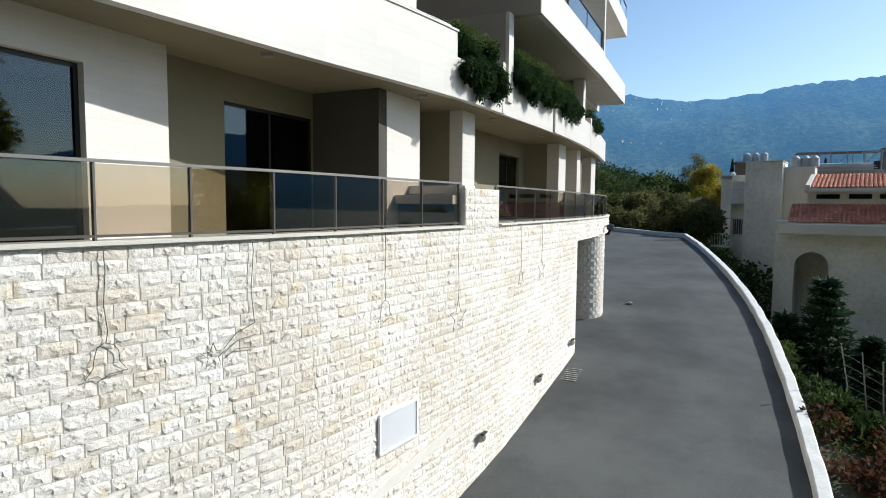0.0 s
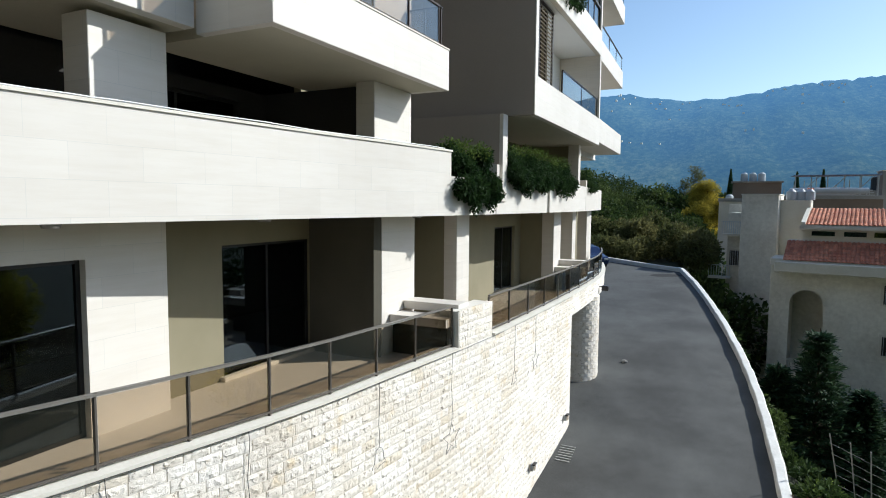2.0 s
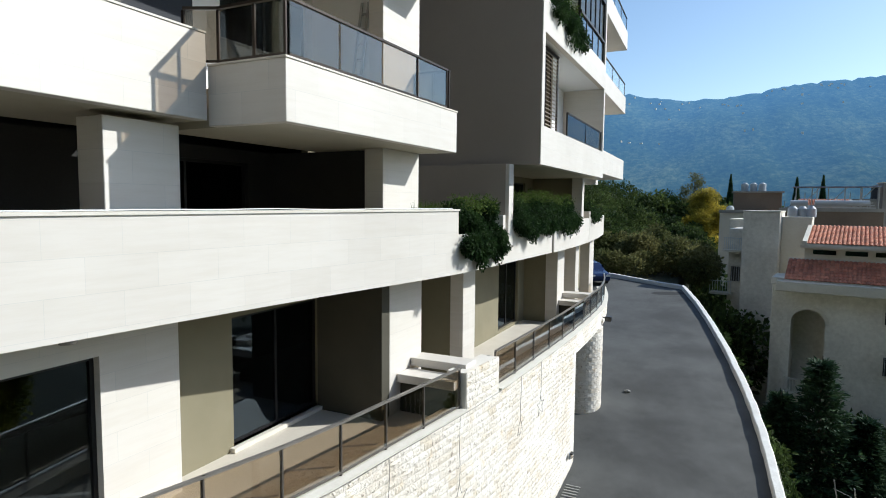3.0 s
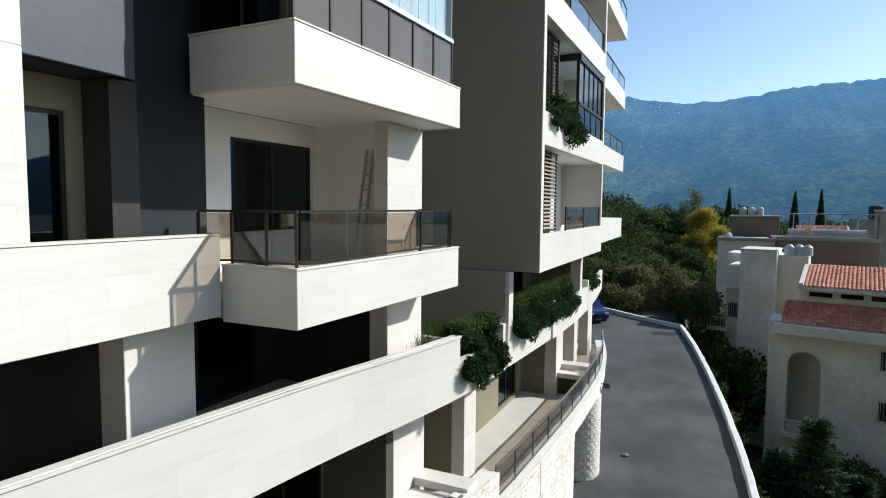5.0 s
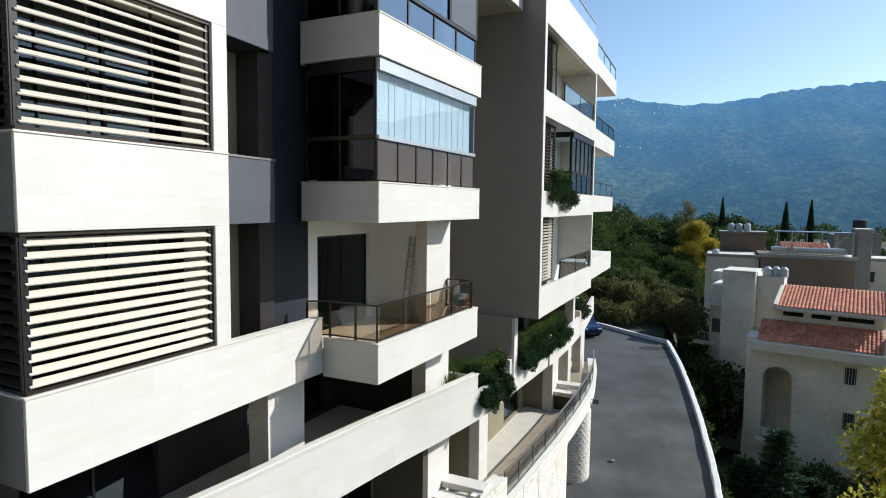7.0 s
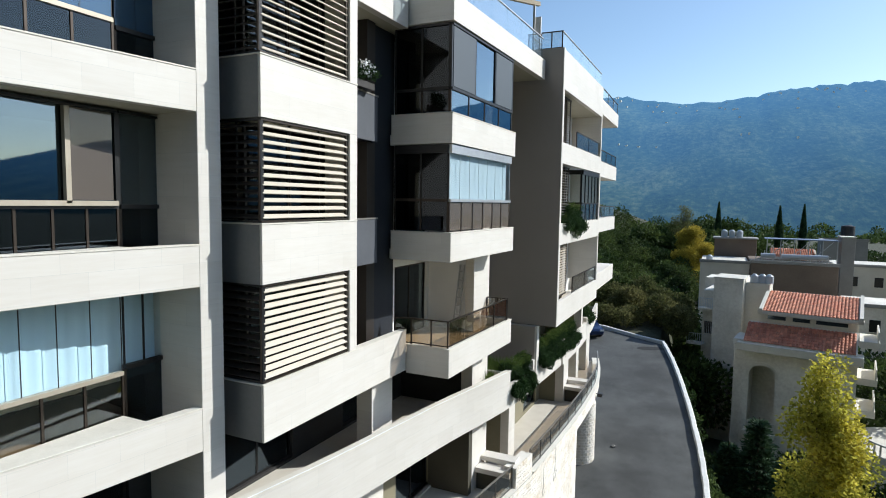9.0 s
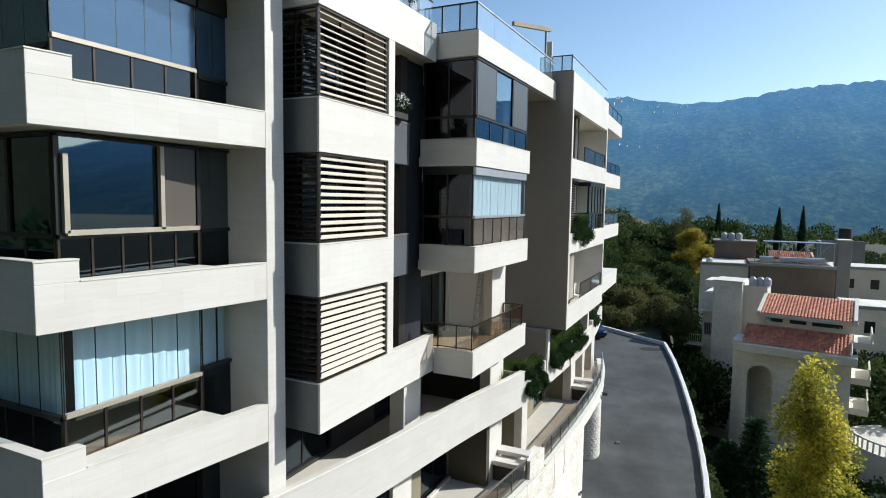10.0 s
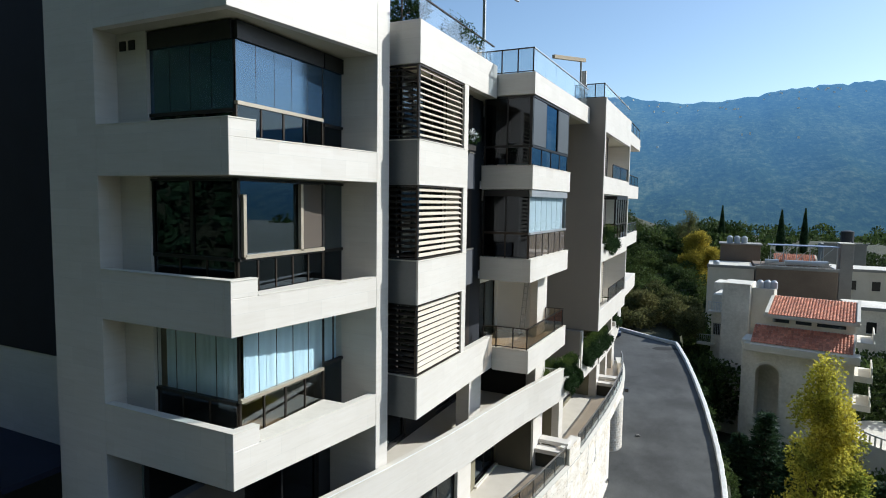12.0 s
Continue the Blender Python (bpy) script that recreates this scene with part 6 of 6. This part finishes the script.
for z in (-2.2, -4.6, 0.6):
    pbox("balcony_slab", house, M_HOUSELT, 11.36, 12.6, 44.6, 48.0, z - 0.5, z)
    pbox("balcony_rail", house, M_HOUSELT, 12.45, 12.55, 44.6, 48.0, z, z + 0.8)


pbox("upper_side_wall", house, M_HOUSE, 11.0, 11.3, 46.65, 52, -0.9, 1.9, 0)
house.matrix_world = pose(3.33, 43.96, 0, 0, 0, -10) @ pose(-3.33, -43.96, 0)


def tank(x, y, z, r, h, material=M_PLASTIC):
    t = thing("water_tank", "round plastic roof water tank", "tank", "roof tanks")
    bm = bmesh.new()
    bmesh.ops.create_cone(bm, segments=18, radius1=r, radius2=r * 0.97, depth=h, cap_ends=True, matrix=Matrix.Translation((x, y, z + h / 2)))
    part("body", bm, material, t)
    bm = bmesh.new()
    bmesh.ops.create_cone(bm, segments=18, radius1=r * 0.9, radius2=r * 0.4, depth=0.18, cap_ends=True, matrix=Matrix.Translation((x, y, z + h + 0.09)))
    part("lid", bm, material, t)


for x, y in ((4.6, 50.6), (5.25, 50.8), (5.8, 50.7)):
    tank(x, y, 3.62, 0.34, 0.62)
# curved garden terrace with a balustrade
gt = thing("garden_terrace", "curved pale garden terrace with a stone balustrade", "terrace")
bm = bmesh.new()
bmesh.ops.create_cone(bm, segments=40, radius1=4.2, radius2=4.2, depth=3.0, cap_ends=True, matrix=Matrix.Translation((15.5, 43.5, -8.5)))
part("paving", bm, M_HOUSELT, gt)
for k in range(30):
    a = math.pi * (0.9 + 1.0 * k / 29)
    x, y = 15.5 + 4.1 * math.cos(a), 43.5 + 4.1 * math.sin(a)
    pbar("baluster", gt, M_HOUSELT, (x, y, -7.0), (x, y, -6.25), 0.14, 0.14, 8)
    if k:
        pbar("rail", gt, M_HOUSELT, (px, py, -6.2), (x, y, -6.2), 0.26, 0.12)
    px, py = x, y

# ---- houses farther off ----
def far_house(name, label, x0, x1, y0, y1, z0, z1, wall_mat, glazed=True):
    h = thing(name, label, "house")
    pbox("wall", h, wall_mat, x0, x1, y0, y1, z0, z1, 0.03)
    pbox("parapet", h, M_GREY, x0 - 0.1, x1 + 0.1, y0 - 0.1, y0 + 0.15, z1, z1 + 0.35)
    rng = random.Random(int(x0 * 7 + y0))
    for x in np.arange(x0 + 1.2, x1 - 1.2, 2.6):
        for z in np.arange(z1 - 2.4, z0 + 1.5, -3.0):
            if glazed and rng.random() < 0.7:
                w = pbox("window", h, M_DARKFRAME, float(x), float(x) + 0.9, y0 - 0.03, y0 - 0.002, float(z), float(z) + 1.2, 0)
                pbox("sill", w, M_HOUSELT, float(x) - 0.1, float(x) + 1.0, y0 - 0.15, y0 - 0.032, float(z) - 0.1, float(z), 0)
    return h


M_BRICKHOUSE = surface("brown house render", (0.16, 0.12, 0.09), (0.22, 0.17, 0.13), 0.5, 6, 0.9)
far_house("apartment_house", "pale grey flat-roofed apartment house", -0.4, 5.0, 69.5, 80, -10, 3.6, M_HOUSELT, False)
h2 = far_house("apartment_house", "brown-walled house with a cluttered flat roof", 5.1, 13.7, 68, 79, -10, 3.9, M_BRICKHOUSE, False)
h3 = far_house("apartment_house", "cream house with a sloping roof", 15.2, 24, 78, 88, -10, 3.2, M_HOUSELT)
far_house("apartment_house", "white flat-roofed house among trees", 14.0, 23, 60, 68, -12, 0.8, M_HOUSE)
far_house("apartment_house", "low grey flat-roofed house carrying a black tank", 17.0, 23.0, 103.5, 110, -8, 5.2, M_GREY, False)
tiled_roof("tiled_pitch", h2, 7.5, 12.5, 74, 4.2, 77, 5.2)
rh = thing("roof_shed", "dark weathered shed on the flat roof", "shed")
pbox("wall", rh, M_BRICKHOUSE, 1.0, 6.2, 80.5, 84, -2, 6.0, 0.04)
pbox("roof", rh, M_GREY, 0.8, 6.4, 80.2, 84.2, 6.0, 6.18, 0.02)
st = thing("stair_head", "grey rendered stair head at the corner of the flat roof", "tower")
pbox("wall", st, M_GREY, 14.9, 16.3, 75, 77.5, -4, 6.9, 0.03)
pbox("cap", st, M_HOUSELT, 14.8, 16.4, 74.9, 77.6, 6.9, 7.02, 0.02)
cn = thing("roof_canopy", "blue-grey sheet canopy on steel posts over the flat roof", "canopy")
pbox("sheet", cn, M_SOLARSHEET, 6.8, 14.6, 74, 76.6, 6.45, 6.55, 0.01)
for x in np.linspace(7.0, 14.4, 6):
    pbar("post", cn, M_METAL, (float(x), 74.1, 3.9), (float(x), 74.1, 6.45), 0.1)
for k in range(3):
    pbar("brace", cn, M_METAL, (7.2 + 2.4 * k, 74.05, 4.2), (9.2 + 2.4 * k, 74.05, 6.4), 0.07)
for x, y, w in ((6.1, 69.4, 1.5), (8.2, 69.2, 3.6), (11.6, 69.6, 1.2)):
    tk = thing("roof_cylinder", "horizontal white steel water cylinder on the flat roof", "tank", "roof cylinders")
    pbar("body", tk, M_PLASTIC, (x, y, 4.75), (x + w, y, 4.75), 0.55, 0.55, 14)
    for dx in (0.15, w - 0.15):
        pbar("leg", tk, M_METAL, (x + dx, y, 3.9), (x + dx, y, 4.6), 0.08)
pipes = thing("roof_pipes", "steel pipes and frames on a flat roof", "pipes")
for k in range(7):
    pbar("pipe", pipes, M_METAL, (5.4 + 0.3 * k, 69.0 + 0.6 * k, 4.2 + 0.1 * (k % 4)), (13.2, 69.0 + 0.6 * k, 4.3 + 0.25 * (k % 3)), 0.09)
for k in range(9):
    x = 5.6 + 0.93 * k
    pbar("upright", pipes, M_METAL, (x, 69.6 + 0.5 * (k % 3), 3.9), (x, 69.6 + 0.5 * (k % 3), 4.9 + 0.45 * (k % 4)), 0.07)
for k in range(3):
    tank(2.2 + k * 0.95, 81.2, 6.2, 0.42, 0.85)
tank(0.6, 71.0, 3.62, 0.4, 0.6)
tank(20.5, 105.5, 5.2, 1.0, 2.3, M_BLACKTANK)

# ---- trees ----
tree("poplar_tree", "tall yellowing poplar rising beside the road", 4.2, 9.0, -6.2, 12.9, 1.66, M_POPLAR, 40000, 0.115, 41, trunk=0.17, low=0.28, column=True, blobs_n=64, slim=0.7)
conifer(4.3, 31.0, -10.9, 8.7, 2.6, 42)
conifer(2.7, 30.5, -10.6, 6.6, 2.0, 43)
conifer(6.2, 31.5, -11.0, 6.0, 1.9, 44)
conifer(9.5, 24.0, -11.0, 8.0, 2.0, 45)
tree("golden_tree", "golden autumn tree among dark shrubs", -2.5, 99, -3.0, 9.9, 3.7, M_YELLOW, 24000, 0.26, 46, trunk=0.3, low=0.15, blobs_n=40)
def cypress(x, y, top, height, radius, seed):
    """A slim upright cone of short dark sprays."""
    rng = random.Random(seed)
    t = thing("cypress_tree", "slim dark green cypress in the valley", "tree", "valley cypresses")
    bm = bmesh.new()
    limb(bm, [(x, y, top - height * h) for h in (1.0, 0.7, 0.4, 0.1)], 0.2, 0.03)
    part("trunk", bm, M_BARK, t)
    v, f = [], []
    for _ in range(3200):
        h = rng.random() ** 0.75
        r = radius * min(1.0, h * 1.5) ** 0.9 * (1 - 0.25 * max(0, h - 0.7)) * rng.uniform(0.55, 1.05)
        a = rng.uniform(0, 2 * math.pi)
        p = Vector((x + r * math.cos(a), y + r * math.sin(a), top - height * h))
        d = Vector((0.35 * math.cos(a), 0.35 * math.sin(a), 1)).normalized() * rng.uniform(0.35, 0.7)
        w = Vector((-math.sin(a), math.cos(a), 0)) * 0.13
        b = len(v)
        v.extend(((p - w)[:], (p + w)[:], (p + d)[:]))
        f.append((b, b + 1, b + 2))
    leaf_part("crown", M_CONIFER, t, v, f, kind="stuff")


for x, y, top, h, r in ((19.2, 150, 10.9, 10.5, 0.85), (14.3, 150, 10.5, 10, 0.95), (1.2, 150, 11.2, 10.5, 0.9)):
    cypress(x, y, top, h, r, int(x * 3))
tree("bare_tree", "brownish half-bare tree behind the golden tree", -5.0, 118, -2.0, 12.3, 3.2, M_REED, 5000, 0.26, 47, trunk=0.25, low=0.3)


def wood(name, label, material, n_b, x0, x1, y0, y1, zf, r0, r1, leaves, size, seed):
    q = random.Random(seed)
    blobs = []
    for _ in range(n_b):
        x, y = q.uniform(x0, x1), q.uniform(y0, y1)
        r = q.uniform(r0, r1)
        blobs.append(((x, y, zf(x, y) + r * q.uniform(0.2, 0.9)), (r, r, r * q.uniform(0.7, 1.3))))
    v, f = [], []
    leaf_cloud(v, f, blobs, leaves, size, q, 0.6, slim=0.6)
    leaf_part(name, material, None, v, f, label, "woodland", "stuff")


wood("reed_bank", "dry green-yellow reeds and shrubs at the road's end", M_REED, 46, -15, -1.0, 49.5, 60, lambda x, y: -1.2 + 0.05 * (y - 50), 0.7, 1.7, 52000, 0.28, 51)
wood("dark_wood", "dark green trees beyond the road's end", M_BUSH, 110, -40, -1, 58, 125, lambda x, y: (-1.5 + 0.03 * (y - 60)) - (4.5 if x > -10 else 0), 1.5, 3.4, 110000, 0.42, 52)
wood("dark_wood", "dark shrubs below the road's corner", M_BUSH, 60, -3.0, 2.0, 47, 75, lambda x, y: -7.5, 1.2, 2.6, 26000, 0.45, 53)
wood("dark_wood", "tall mixed trees on the rise beyond the road", M_BUSH, 90, -60, -9, 66, 150, lambda x, y: -0.9 + 0.035 * (y - 66) + 0.3 * max(0.0, -14 - x), 1.8, 4.0, 100000, 0.45, 58)
wood("dark_wood", "trees filling the dip behind the golden tree", M_BUSH, 60, -12, 8, 112, 200, lambda x, y: -1.0 + 0.015 * (y - 110), 2.2, 4.0, 34000, 0.75, 59)
wood("dark_wood", "mixed trees in the hollow before the golden tree", M_BUSH, 130, -17, -2.5, 60, 135, ground_z, 0.8, 1.7, 60000, 0.36, 62)
wood("valley_wood", "trees between the houses in the valley", M_BUSH, 150, 0, 70, 105, 220, lambda x, y: -8.3 + 0.02 * (y - 105), 1.8, 3.2, 60000, 0.7, 54)
wood("garden_wood", "dark garden trees behind the villa", M_BUSH, 60, 12, 40, 48, 75, lambda x, y: -8.0, 1.8, 3.6, 26000, 0.55, 55)
wood("garden_shrubs", "dark garden shrubs under the villa's front", M_BUSH, 60, 2.0, 14, 33, 43, lambda x, y: -11.5, 0.9, 1.9, 34000, 0.3, 56)
wood("far_wood", "wooded slopes down the valley", M_BUSH, 240, -160, 300, 220, 700, lambda x, y: -17.0 - 0.012 * (y - 220), 5, 10, 40000, 2.6, 57)


# never in view; added so less light reaches the walls facing it
wood("hillside_wood", "unseen dark wood behind the camera that cuts skylight and bounce", M_CONIFER, 420, -60, 60, -110, -29, ground_z, 3.0, 5.0, 60000, 1.5, 60)

# far white houses strung along the ridge
q = random.Random(61)
bm = bmesh.new()
for _ in range(90):
    s = q.choice((0.975, 0.965, 0.95, 0.93, 0.9, 0.8, 0.6))
    x, y, z = slope_point(q.uniform(-700, 800), s)
    w, h = q.uniform(3, 6), q.uniform(2, 3.2)
    box(bm, x, x + w, y - 6, y + 4, z - 6, z + h)
me = finish("hill_houses", bm, M_HOUSELT)
tagged(me, "tiny pale houses scattered along the mountain ridge", "houses", kind="stuff")

# overhead cables
cab = thing("overhead_cables", "thin dark cables slung across the valley", "cable")
for k in range(4):
    pts = [Vector((13 + 1.5 * k + 12 * u, 40 + 25 * u, -1.0 + k * 0.9 + 3.0 * u - 3.0 * u * (1 - u))) for u in np.linspace(0, 1, 13)]
    bm = bmesh.new()
    for a, b in zip(pts, pts[1:]):
        bar(bm, a, b, 0.03)
    part("cable", bm, M_WIRE, cab)

lay_stones()
